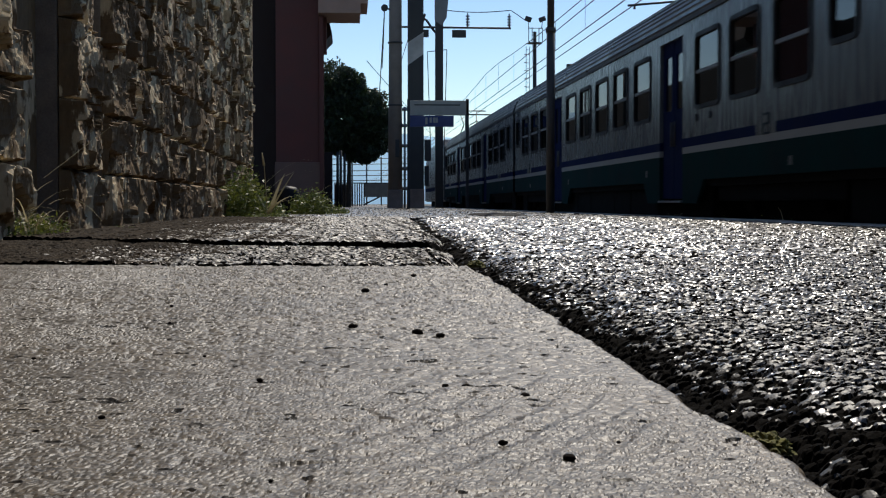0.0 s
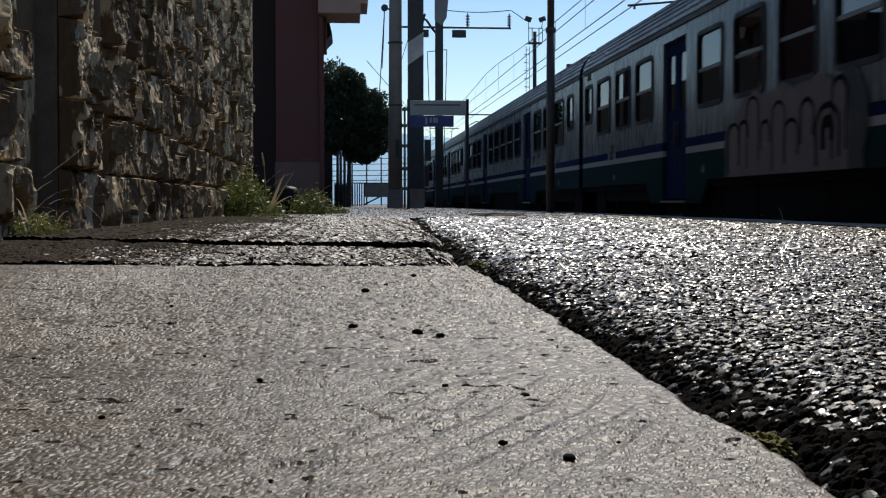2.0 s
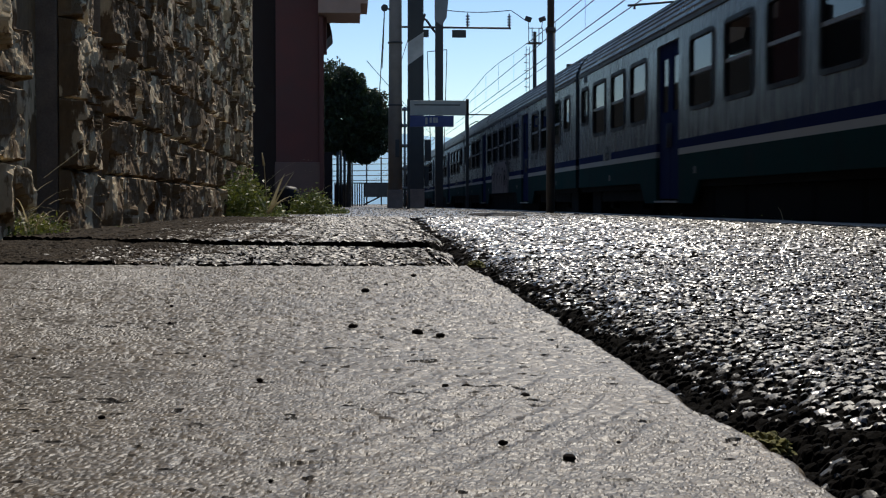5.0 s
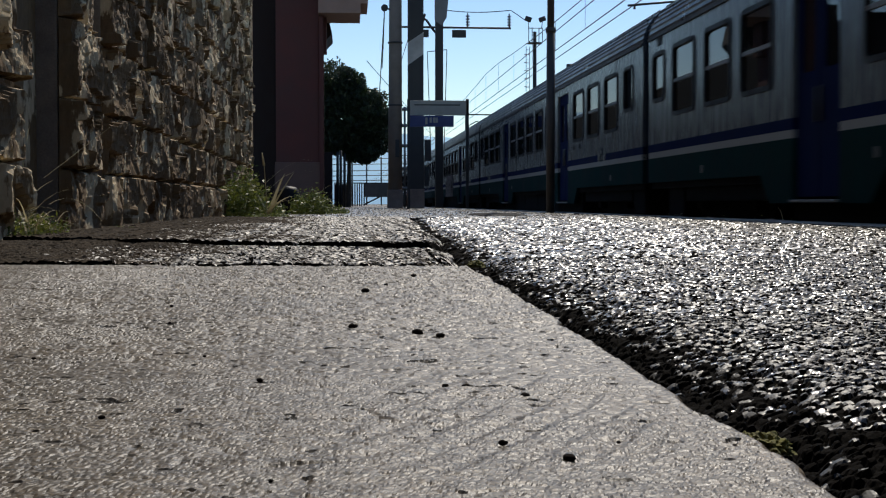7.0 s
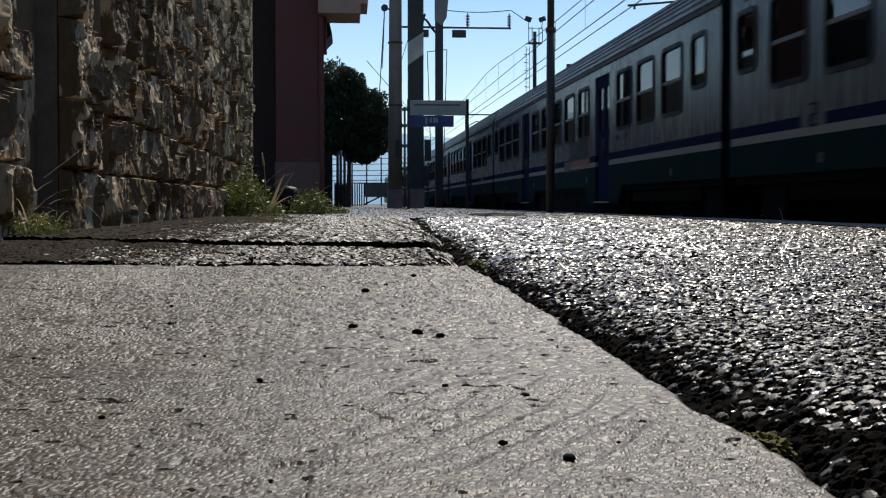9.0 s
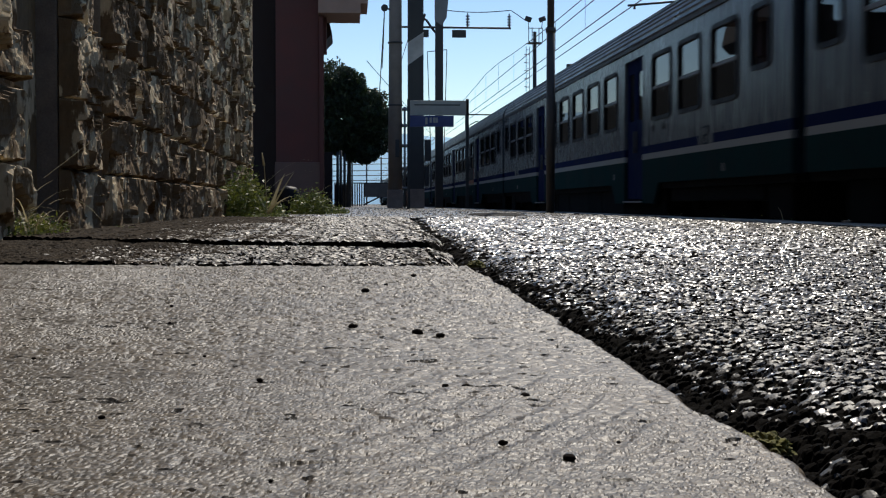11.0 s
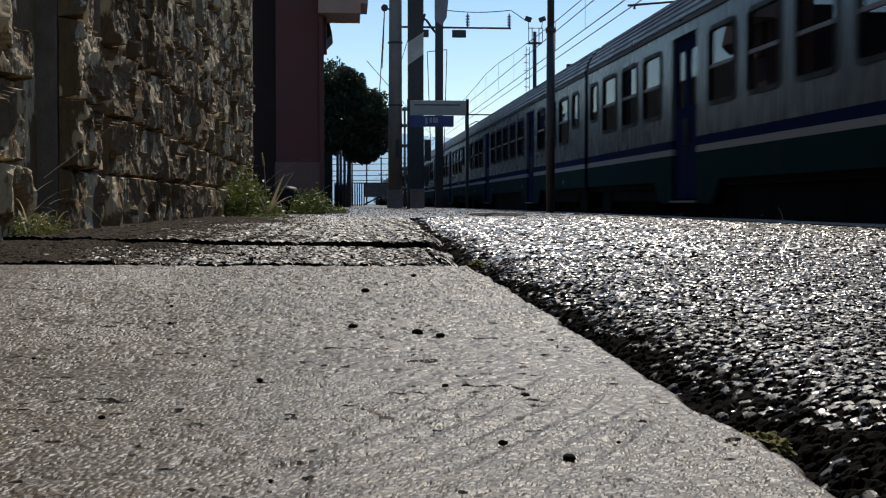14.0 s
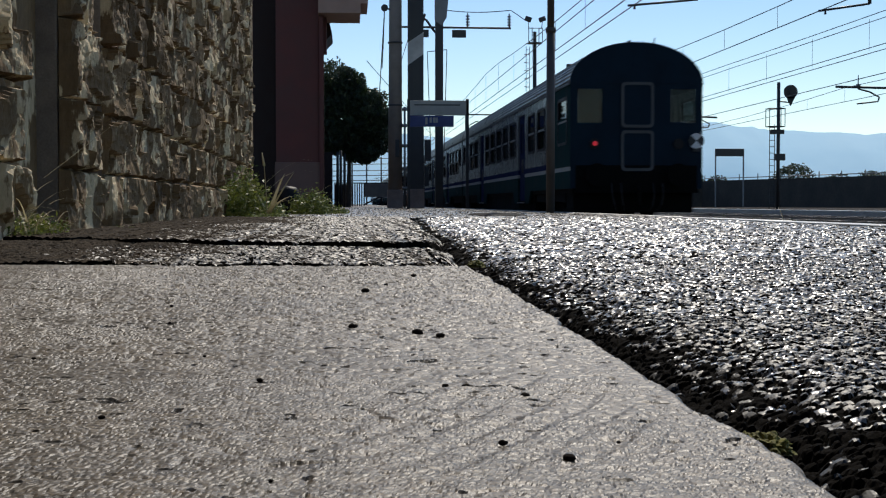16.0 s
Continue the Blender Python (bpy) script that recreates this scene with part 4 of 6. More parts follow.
def bogie_mesh():
    bm = bmesh.new()
    for s in (-1, 1):
        prism(bm, [(-1.75, 0.12), (-1.6, 0.32), (-0.5, 0.20), (0.5, 0.20), (1.6, 0.32), (1.75, 0.12), (1.6, 0.02), (0.6, -0.02), (-0.6, -0.02), (-1.6, 0.02)], "x", s * 1.02 - 0.06, s * 1.02 + 0.06)
        for y in (-1.25, 1.25):
            box(bm, s * 1.12 - 0.08, s * 1.12 + 0.08, y - 0.16, y + 0.16, 0.10, 0.36, bevel=0.03)
    box(bm, -1.0, 1.0, -0.3, 0.3, 0.05, 0.42)
    return mesh_of(bm, "bogie", M_BLACK)


def wheel_mesh():
    bm = bmesh.new()
    disc(bm, (0, 0, 0), (1, 0, 0), 0.45, 0.13, 24)
    disc(bm, (0.07, 0, 0), (1, 0, 0), 0.48, 0.03, 24)
    tube(bm, (-0.12, 0, 0), (0.12, 0, 0), 0.11, 0.11, 12)
    return mesh_of(bm, "wheel", M_BLACK)


BOGIE, WHEEL = bogie_mesh(), wheel_mesh()


def underframe_mesh():
    bm = bmesh.new()
    box(bm, -1.36, 1.36, 0.05, LEN - 0.05, 0.42, 0.56)
    for y in (0.02, LEN - 0.02):
        for s in (-0.87, 0.87):
            e = -0.30 if y < 1 else 0.30
            tube(bm, (s, y, 0.80), (s, y + e * 0.55, 0.80), 0.10, 0.10, 12)
            disc(bm, (s, y + e * 0.6, 0.80), (0, 1, 0), 0.24, 0.05, 20)
        box(bm, -1.3, 1.3, y - 0.06, y + 0.06, 0.42, 1.0)
    return mesh_of(bm, "underframe", M_BLACK)


UNDERFRAME = underframe_mesh()


def equipment_mesh(length, low):
    bm = bmesh.new()
    box(bm, -1.30, 1.30, 0, length, low, 0.44, bevel=0.03)
    return mesh_of(bm, "equipment_box", M_BLACK)


EQUIPMENT = [(equipment_mesh(b - a, lo), a) for a, b, lo in ((9.3, 11.4, -0.12), (11.42, 12.8, -0.16), (12.82, 15.2, -0.14), (15.22, 16.7, -0.12), (1.3, 5.9, 0.22), (20.0, 24.6, 0.22), (0.3, 1.2, 0.0), (24.7, 25.6, 0.0), (6.2, 9.28, -0.1), (16.72, 19.8, -0.1))]


def coach_interior():
    bm = bmesh.new()
    box(bm, -1.34, 1.34, 0.06, LEN - 0.06, 0.80, 0.84, mat=1)
    box(bm, -1.34, 1.34, 0.06, LEN - 0.06, 2.66, 2.70, mat=1)
    for y in (DOORS[0] - 0.95, DOORS[0] + 0.95, DOORS[1] - 0.95, DOORS[1] + 0.95):
        for s in (-1, 1):
            box(bm, min(s * 1.34, s * 0.45), max(s * 1.34, s * 0.45), y - 0.03, y + 0.03, 0.84, 2.66, mat=1)
    y = 1.0
    while y < LEN - 1.2:
        if min(abs(y - d) for d in DOORS) > 1.2:
            for s in (-1, 1):
                x0, x1 = min(s * 1.32, s * 0.34), max(s * 1.32, s * 0.34)
                box(bm, x0, x1, y - 0.07, y + 0.07, 0.95, 1.99, bevel=0.04)
                box(bm, x0, x1, y - 0.48, y + 0.48, 1.10, 1.24)
        y += 1.73
    return mesh_of(bm, "interior", M_SEAT, M_LINING)


INTERIOR = coach_interior()
GUTTER_STRIP = mesh_of(box(bmesh.new(), -0.018, 0.018, 0.01, LEN - 0.01, GUTTER - 0.03, GUTTER + 0.015), "gutter", M_DULL)
ROOF = mesh_of(coach_roof(), "roof", M_ROOF)
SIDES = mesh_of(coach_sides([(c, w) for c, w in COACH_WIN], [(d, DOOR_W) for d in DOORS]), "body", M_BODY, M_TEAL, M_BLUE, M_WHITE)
CAB_DOOR, CAB_WIN = 3.14, (1.05, 1.26)
PILOT_WIN = [CAB_WIN, (MIDDLE - 9.14, WIN_W), (MIDDLE - 7.39, WIN_W)] + COACH_WIN[4:]
SIDES_PILOT = mesh_of(coach_sides(PILOT_WIN, [(CAB_DOOR, 0.80)] + [(d, DOOR_W) for d in DOORS]), "body", M_BODY, M_TEAL, M_BLUE, M_WHITE)
END = mesh_of(coach_end(), "end_wall", M_NAVY)


def add_common(coach, wins, doors, near_end=True):
    part("roof", ROOF, None, coach, "grey ribbed steel roof")
    for s in (-1, 1):
        part("gutter", GUTTER_STRIP, None, coach, at=pose(s * (HALF + 0.008), 0, 0))
    part("underframe", UNDERFRAME, None, coach, "black underframe with equipment boxes")
    part("interior", INTERIOR, None, coach, "blue seats and grey lining")
    for me, y in EQUIPMENT:
        part("equipment_box", me, None, coach, at=pose(0, y, 0))
    for y in (3.6, LEN - 3.6):
        b = part("bogie", BOGIE, None, coach, at=pose(0, y, 0))
        for dy in (-1.25, 1.25):
            for s in (-1, 1):
                part("wheel", WHEEL, None, b, at=pose(s * 0.76, dy, 0.235, 0, 0, 180 if s > 0 else 0))
    for c, w in wins:
        for s in (-1, 1):
            add_window(coach, c, w, s)
    for c, w in doors:
        for s in (-1, 1):
            add_door(coach, c, w, s)


def gangway_mesh():
    bm = bmesh.new()
    for s, e in ((0.0, -0.26), (LEN, 0.26)):
        for k in range(4):
            y0 = s + e * k / 4
            o = [(-0.62, 0.75), (0.62, 0.75), (0.62, 2.75), (-0.62, 2.75)]
            prism(bm, o, "y", min(y0, y0 + e / 5), max(y0, y0 + e / 5))
    return mesh_of(bm, "gangway", M_RUBBER)


GANGWAY = gangway_mesh()


def coach(label):
    c = thing("railway_coach", label, "railway coach", group="coaches of the train")
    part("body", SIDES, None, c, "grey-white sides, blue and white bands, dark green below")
    part("end_wall", END, None, c, at=pose(0, 0, 0))
    part("end_wall", END, None, c, at=pose(0, LEN - 0.05, 0))
    part("gangway", GANGWAY, None, c, "black rubber gangway bellows")
    add_common(c, COACH_WIN, [(d, DOOR_W) for d in DOORS])
    for y in (2.6, 9.6, 17.2, MIDDLE + 9.75):
        bm = bmesh.new()
        box(bm, -HALF - 0.004, -HALF + 0.01, y, y + 0.12, 0.60, 0.70)
        part("side_plate", bm, M_DULL, c)
    for d in (6.89, 7.59):
        bm = bmesh.new()
        disc(bm, (-HALF, MIDDLE - d, 1.35), (1, 0, 0), 0.05, 0.03, 14)
        part("side_button", bm, M_RUBBER, c, "dark round button below the window")
    bm = bmesh.new()
    box(bm, -HALF - 0.012, -HALF + 0.01, MIDDLE + 12.16, MIDDLE + 12.46, 2.58, 2.70, bevel=0.006)
    part("side_vent", bm, M_RUBBER, c, "small dark vent above the end window")
    # the blue band breaks off for the class figure, a plain 2
    for y in (MIDDLE - 9.95 - 0.37, MIDDLE + 10.05 - 0.37):
        bm = bmesh.new()
        box(bm, -HALF - 0.003, -HALF + 0.005, y, y + 0.74, BLUE_Z - 0.002, BAND_TOP + 0.002)
        f = part("figure_field", bm, M_BODY, c, "grey-white field in the band")
        bm = bmesh.new()
        q = y + 0.22
        for (a, b, lo, hi) in ((0, 0.24, 1.19, 1.215), (0, 0.24, 1.08, 1.105), (0, 0.24, 0.97, 0.995), (0, 0.04, 1.085, 1.21), (0.20, 0.24, 0.975, 1.10)):
            box(bm, -HALF - 0.007, -HALF + 0.004, q + a, q + b, lo, hi)
        part("class_figure", bm, M_NAVY, f, "dark class figure 2")
    return c


def pilot_coach():
    c = thing("railway_coach", "last coach with navy end, gangway door and red tail lamp", "railway coach", group="coaches of the train")
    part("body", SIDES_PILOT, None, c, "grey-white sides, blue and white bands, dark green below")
    part("end_wall", END, None, c, at=pose(0, LEN - 0.05, 0))
    add_common(c, PILOT_WIN, [(CAB_DOOR, 0.80)] + [(d, DOOR_W) for d in DOORS])
    # the dark cab end, painted over the side
    for s in (-1, 1):
        x0, x1 = min(s * (HALF + 0.004), s * (HALF - 0.002)), max(s * (HALF + 0.004), s * (HALF - 0.002))
        for a, b, lo, hi in ((0, 2.73, BLUE_Z, WIN_Z - WIN_H / 2), (0, 0.40, WIN_Z - WIN_H / 2, WIN_Z + WIN_H / 2), (1.70, 2.73, WIN_Z - WIN_H / 2, WIN_Z + WIN_H / 2), (0, 2.73, WIN_Z + WIN_H / 2, GUTTER)):
            bm = bmesh.new()
            box(bm, x0, x1, a, b, lo, hi)
            part("cab_side_panel", bm, M_TEAL, c, "dark blue-green cab side")
        bm = bmesh.new()
        box(bm, x0, x1, 0, 2.73, SILL, WHITE_Z - 0.01)
        part("cab_side_panel", bm, M_TEAL, c, "dark blue-green cab side")
        bm = bmesh.new()
        box(bm, min(s * HALF, s * (HALF - 0.06)), max(s * HALF, s * (HALF - 0.06)), CAB_DOOR - 0.40, CAB_DOOR + 0.40, SILL, WHITE_Z + 0.06)
        part("cab_door_sill", bm, M_TEAL, c, "dark blue-green panel below the cab door")
        bm = bmesh.new()
        box(bm, x0, x1, 0.36, 1.74, WIN_Z - WIN_H / 2, 2.03)
        part("cab_window_panel", bm, M_TEAL, c, "dark lower half of the cab window")
    # end face with two window openings and a door opening
    e = part("end_face", end_face_bm(), M_NAVY, c, "navy end wall with rounded roofline")
    for x, mat, lab in ((-1.0, M_AMBER, "amber blind behind the end window"), (1.0, None, "")):
        bm = bmesh.new()
        box(bm, x - 0.27, x + 0.27, -0.005, 0.007, 1.90, 2.62)
        p = part("end_pane", bm, M_GLASS_CLEAR, e)
        p.visible_shadow = False
        if mat:
            bm = bmesh.new()
            box(bm, x - 0.27, x + 0.27, 0.03, 0.045, 1.90, 2.62)
            part("blind", bm, mat, e, lab)
    bm = bmesh.new()
    box(bm, -0.30, 0.33, -0.03, 0.0, 0.88, 1.74, bevel=0.01)
    box(bm, -0.30, 0.33, -0.03, 0.0, 1.80, 2.76, bevel=0.01)
    d = part("gangway_door", bm, M_NAVY, e, "navy gangway door")
    for lo, hi in ((0.88, 1.74), (1.80, 2.76)):
        bm = bmesh.new()
        o, i = rounded(0.70, hi - lo, 0.09), rounded(0.58, hi - lo - 0.12, 0.06)
        cz = (lo + hi) / 2
        v = [[bm.verts.new((0.015 + p[0], y, cz + p[1])) for p in loop] for y in (-0.05, -0.028) for loop in (o, i)]
        for k in range(len(o)):
            j = (k + 1) % len(o)
            for a, b in ((v[0], v[1]), (v[1], v[3]), (v[3], v[2]), (v[2], v[0])):
                bm.faces.new((a[k], a[j], b[j], b[k]))
        bmesh.ops.recalc_face_normals(bm, faces=bm.faces[:])
        part("door_frame", bm, M_DULL, d, "pale metal frame")
    bm = bmesh.new()
    disc(bm, (-0.90, -0.05, 1.46), (0, 1, 0), 0.05, 0.06, 20)
    part("tail_lamp", bm, M_RED_LAMP, e, "red tail lamp, lit")
    for x in (-0.90, 0.90):
        bm = bmesh.new()
        disc(bm, (x, -0.03, 1.46), (0, 1, 0), 0.11, 0.06, 20)
        part("lamp_housing", bm, M_RUBBER, e)
    # tail disc: four quarters, black and white
    for k in range(4):
        bm = bmesh.new()
        a0 = radians(45 + 90 * k)
        pts = [(0, 0)] + [(0.165 * math.cos(a0 + i * math.pi / 12), 0.165 * math.sin(a0 + i * math.pi / 12)) for i in range(7)]
        prism(bm, pts, "y", -0.10, -0.08)
        part("tail_disc_quarter", bm, M_POLEBLACK if k % 2 else M_DISC, e, at=pose(1.27, 0, 1.52))
    bm = bmesh.new()
    box(bm, 1.22, 1.36, -0.08, 0.02, 1.30, 1.42)
    part("disc_bracket", bm, M_DARKSTEEL, e)
    bm = bmesh.new()
    tube(bm, (-0.12, 0.2, 3.56), (-0.12, 0.2, 3.66), 0.04, 0.04, 8)
    tube(bm, (0.42, 0.2, 3.54), (0.42, 0.2, 3.72), 0.012, 0.012, 6)
    part("aerial", bm, M_DARKSTEEL, c)
    for s in (-0.55, -0.35, 0.35, 0.55):
        bm = bmesh.new()
        polyline(bm, [(s, -0.05, 0.62), (s, -0.18, 0.40), (s * 0.9, -0.16, 0.15), (s * 0.8, -0.05, 0.05)], 0.022, 6)
        part("coupling_hose", bm, M_RUBBER, c)
    bm = bmesh.new()
    polyline(bm, [(0, -0.1, 0.6), (0, -0.3, 0.45), (0, -0.25, 0.15)], 0.04, 6)
    part("screw_coupling", bm, M_BLACK, c)
    return c


def end_face_bm():
    """The end wall, built in bands round two window openings."""
    bm = bmesh.new()
    for a, b, lo, hi in ((-HALF, HALF, SILL, 1.90), (-HALF, -1.27, 1.90, 2.62), (-0.73, 0.73, 1.90, 2.62), (1.27, HALF, 1.90, 2.62), (-HALF, HALF, 2.62, GUTTER)):
        box(bm, a, b, -0.008, 0.05, lo, hi)
    prism(bm, roof_outline(32, 0.012), "y", -0.02, 0.05)
    return bm


def locomotive():
    c = thing("locomotive", "electric locomotive with raised pantograph and sloping cab", "locomotive")
    prof = [(0.0, 0.3), (0.0, 2.9), (0.5, 3.3), (13.6, 3.3), (14.6, 2.6), (15.4, 1.2), (15.5, 0.3)]
    bm = bmesh.new()
    prism(bm, prof, "x", -1.45, 1.45)
    bmesh.ops.bevel(bm, geom=bm.edges[:], offset=0.06, segments=2, affect="EDGES")
    part("body", bm, M_BODY, c, "grey-white loco body")
    bm = bmesh.new()
    box(bm, -1.455, 1.455, 0.3, 15.0, 0.86, 1.06)
    part("band", bm, M_BLUE, c)
    bm = bmesh.new()
    box(bm, -1.46, 1.46, 0.8, 1.5, 1.5, 2.4)
    box(bm, -1.46, 1.46, 12.4, 13.2, 1.5, 2.4)
    part("cab_window", bm, M_RUBBER, c)
    bm = bmesh.new()
    for y in (3.6, 11.6):
        box(bm, -1.2, 1.2, y - 1.9, y + 1.9, -0.1, 0.32, bevel=0.05)
    part("bogie", bm, M_BLACK, c)
    bm = bmesh.new()
    for s in (-0.5, 0.5):
        polyline(bm, [(s, 3.4, 3.4), (s * 0.6, 1.9, 4.1), (s * 0.9, 3.2, 4.85)], 0.03, 6)
    tube(bm, (-0.9, 3.2, 4.87), (0.9, 3.2, 4.87), 0.03, 0.03, 6)
    box(bm, -0.6, 0.6, 2.6, 4.0, 3.28, 3.42)
    part("pantograph", bm, M_DARKSTEEL, c)
    return c


first = coach("grey-white railway coach with blue doors on the track")
TRAIN = [first]
for k in range(6):
    TRAIN.append(copy_thing(first, pose(0, 0, 0)))
# the class figure shows on some coaches only
for ob in (TRAIN[4], TRAIN[6]):
    for field in [q for q in ob.children if q.name.startswith("figure_field")]:
        for q in list(field.children) + [field]:
            bpy.data.objects.remove(q)
TAIL = pilot_coach()
LOCO = locomotive()


def marking(parent, name, label, shapes, material):
    """Spray paint and stickers that lie on one coach's side."""
    bm = bmesh.new()
    for y0, y1, z0, z1 in shapes:
        box(bm, -HALF - 0.006, -HALF + 0.002, y0, y1, z0, z1)
    return part(name, bm, material, parent, label)

for ob, txt in ((TRAIN[2], "grey-white railway coach with grey graffiti below the windows"), (TRAIN[4], "grey-white railway coach with a dark and orange patch")):
    ob["label"] = txt


def stroke(bm, pts, width, x):
    """A flat brush stroke along a curve on the coach side."""
    pts = [Vector((x, p[0], p[1])) for p in pts]
    prev = None
    for i, p in enumerate(pts):
        d = (pts[min(i + 1, len(pts) - 1)] - pts[max(i - 1, 0)]).normalized()
        n = Vector((0, -d.z, d.y)) * width / 2
        cur = (bm.verts.new(p - n), bm.verts.new(p + n))
        if prev:
            bm.faces.new((prev[0], prev[1], cur[1], cur[0]))
        prev = cur


def arc(cy, cz, ry, rz, a0, a1, n=14):
    return [(cy + ry * math.cos(radians(a0 + (a1 - a0) * i / n)), cz + rz * math.sin(radians(a0 + (a1 - a0) * i / n))) for i in range(n + 1)]


M_SPRAY = worn("grey_pink_spray_paint", (0.135, 0.105, 0.11), 0.7, vary=0.3, scale=3)
M_SPRAY_DARK = worn("thin_black_spray", (0.028, 0.030, 0.034), 0.6, vary=0.4, scale=4, spec=0.2)
grng = random.Random(17)


def hump(c, w, lo, hi, n=12):
    """An upright loop with a round head, open at its foot."""
    top = [(c + w * math.cos(math.pi * i / n), hi - w * 0.7 + w * 0.7 * math.sin(math.pi * i / n)) for i in range(n + 1)]
    return [(MIDDLE + a + grng.uniform(-0.012, 0.012), b) for a, b in [(c + w * 0.92, lo)] + top + [(c - w * 0.92, lo + 0.08)]]


def spray_patch(name, outline, x, material, parent, label):
    bm = bmesh.new()
    bm.faces.new([bm.verts.new((x, MIDDLE + a, b)) for a, b in outline])
    return part(name, bm, material, parent, label)


spray_patch("graffiti_shadow", [(-1.35, 0.515), (-1.45, 0.95), (-1.30, 1.42), (-1.60, 1.50), (-1.86, 1.36), (-2.02, 1.15), (-2.04, 0.90), (-1.90, 0.66), (-1.95, 0.515)], -HALF - 0.0175, M_SPRAY_DARK, TRAIN[2], "thin black spray beside the letters")
spray_patch("graffiti_shadow", [(2.45, 0.515), (2.42, 1.18), (2.62, 1.12), (2.72, 0.92), (2.66, 0.72), (2.70, 0.515)], -HALF - 0.0175, M_SPRAY_DARK, TRAIN[2], "thin black spray beside the letters")
haze = [(2.5, 0.515), (2.55, 1.0), (2.42, 1.14), (2.22, 1.20), (2.10, 1.30), (1.90, 1.44), (1.72, 1.42), (1.50, 1.50), (1.30, 1.48), (1.10, 1.40), (0.90, 1.44), (0.70, 1.42), (0.45, 1.50), (0.22, 1.47), (0.02, 1.40), (-0.22, 1.46), (-0.46, 1.44), (-0.66, 1.50), (-0.90, 1.48), (-1.08, 1.38), (-1.30, 1.42), (-1.48, 1.25), (-1.58, 0.95), (-1.52, 0.515)]
body = spray_patch("graffiti_fill", haze, -HALF - 0.020, M_SPRAY, TRAIN[2], "faded grey-pink spray paint")
for c, w, lo, hi, width in ((2.27, 0.24, 0.56, 1.15, 0.035), (1.86, 0.20, 0.88, 1.16, 0.04), (1.50, 0.24, 0.60, 1.42, 0.03), (1.02, 0.15, 0.80, 1.12, 0.035), (0.55, 0.22, 0.56, 1.30, 0.03), (0.12, 0.22, 0.62, 1.08, 0.035), (-0.38, 0.20, 0.80, 1.26, 0.04), (-0.98, 0.34, 0.56, 1.16, 0.05), (-0.98, 0.13, 0.72, 1.00, 0.10), (-1.30, 0.20, 0.62, 1.40, 0.04)):
    line = bmesh.new()
    stroke(line, hump(c, w, lo, hi), width * 1.3, -HALF - 0.0235)
    part("outline", line, M_BLACK, body, "black sprayed outline")
M_ORANGE = worn("orange_tape", (0.30, 0.075, 0.03), 0.5, vary=0.25)
M_YELLOW = worn("dull_yellow_spray", (0.26, 0.17, 0.06), 0.5, vary=0.25)
patch = marking(TRAIN[4], "graffiti_panel", "black sprayed panel below two windows", [(MIDDLE - 4.05, MIDDLE - 1.73, BAND_TOP - 0.02, 1.455)], M_SPRAY_DARK)
marking(TRAIN[4], "orange_strip", "dull orange strip", [(MIDDLE - 4.12, MIDDLE - 1.95, 0.955, 1.075)], M_ORANGE)
marking(TRAIN[4], "orange_strip", "dull orange upright strip", [(MIDDLE - 4.15, MIDDLE - 4.055, 1.08, 1.50)], M_ORANGE)
marking(TRAIN[4], "pale_strip", "pale sprayed strip over the band", [(MIDDLE - 1.94, MIDDLE - 1.10, 0.90, BAND_TOP - 0.025)], M_SPRAY)
marking(TRAIN[4], "yellow_strip", "dull yellow strip", [(MIDDLE - 4.12, MIDDLE - 3.05, 0.90, 0.95)], M_YELLOW)
marking(TRAIN[4], "black_strip", "black strip on the lower body", [(MIDDLE - 3.04, MIDDLE - 1.12, 0.85, 0.895)], M_RUBBER)
for k in range(5):
    bm = bmesh.new()
    y = MIDDLE - 1.80 - 0.16 * k
    box(bm, -HALF - 0.010, -HALF - 0.005, y - 0.05, y - 0.02, 1.20, 1.38)
    if k % 2:
        box(bm, -HALF - 0.0101, -HALF - 0.0049, y - 0.11, y - 0.05, 1.35, 1.38)
    part("letter_bar", bm, M_SPRAY, patch, "pale unreadable letter stroke")
# a small dark tag on another coach
bm = bmesh.new()
for k in range(5):
    stroke(bm, arc(MIDDLE + 9.0 - 0.17 * k, 1.22, 0.06, 0.10 + 0.03 * (k % 2), 80, 330, 8), 0.03, -HALF - 0.004)
part("graffiti_tag", bm, M_RUBBER, TRAIN[6], "small dark scribbled tag")
for ob in (TRAIN[5], TRAIN[6], TAIL):
    bm = bmesh.new()
    box(bm, -HALF + 0.035, -HALF + 0.045, MIDDLE + 12.36 - 0.33, MIDDLE + 12.36 + 0.33, WIN_Z - 0.30, WIN_Z + 0.46)
    part("blind", bm, M_AMBER, ob, "drawn beige blind")

# ---------------------------------------------------------------- poles, masts and signs on the platform
p = thing("platform_post", "slim dark steel post at the platform edge", "post", pose(4.0, 26.6, 0))
bm = bmesh.new()
tube(bm, (0, 0, -0.1), (0, 0, 3.6), 0.085, 0.082, 14)
tube(bm, (0, 0, 3.6), (0, 0, 8.0), 0.07, 0.065, 14)
part("shaft", bm, M_POST, p)
bm = bmesh.new()
box(bm, -0.14, 0.14, -0.14, 0.14, -0.02, 0.015)
part("base_plate", bm, M_POST, p)
bm = bmesh.new()
tube(bm, (0, 0, 3.52), (0, 0, 3.62), 0.10, 0.10, 14)
part("collar", bm, M_POST, p)

p = thing("concrete_mast", "tall tapered grey concrete mast with fittings", "mast", pose(1.98, 55, 0))
bm = bmesh.new()
tube(bm, (0, 0, -0.1), (0.03, 0, 12), 0.29, 0.235, 16)
part("shaft", bm, M_CONCRETE, p)
bm = bmesh.new()
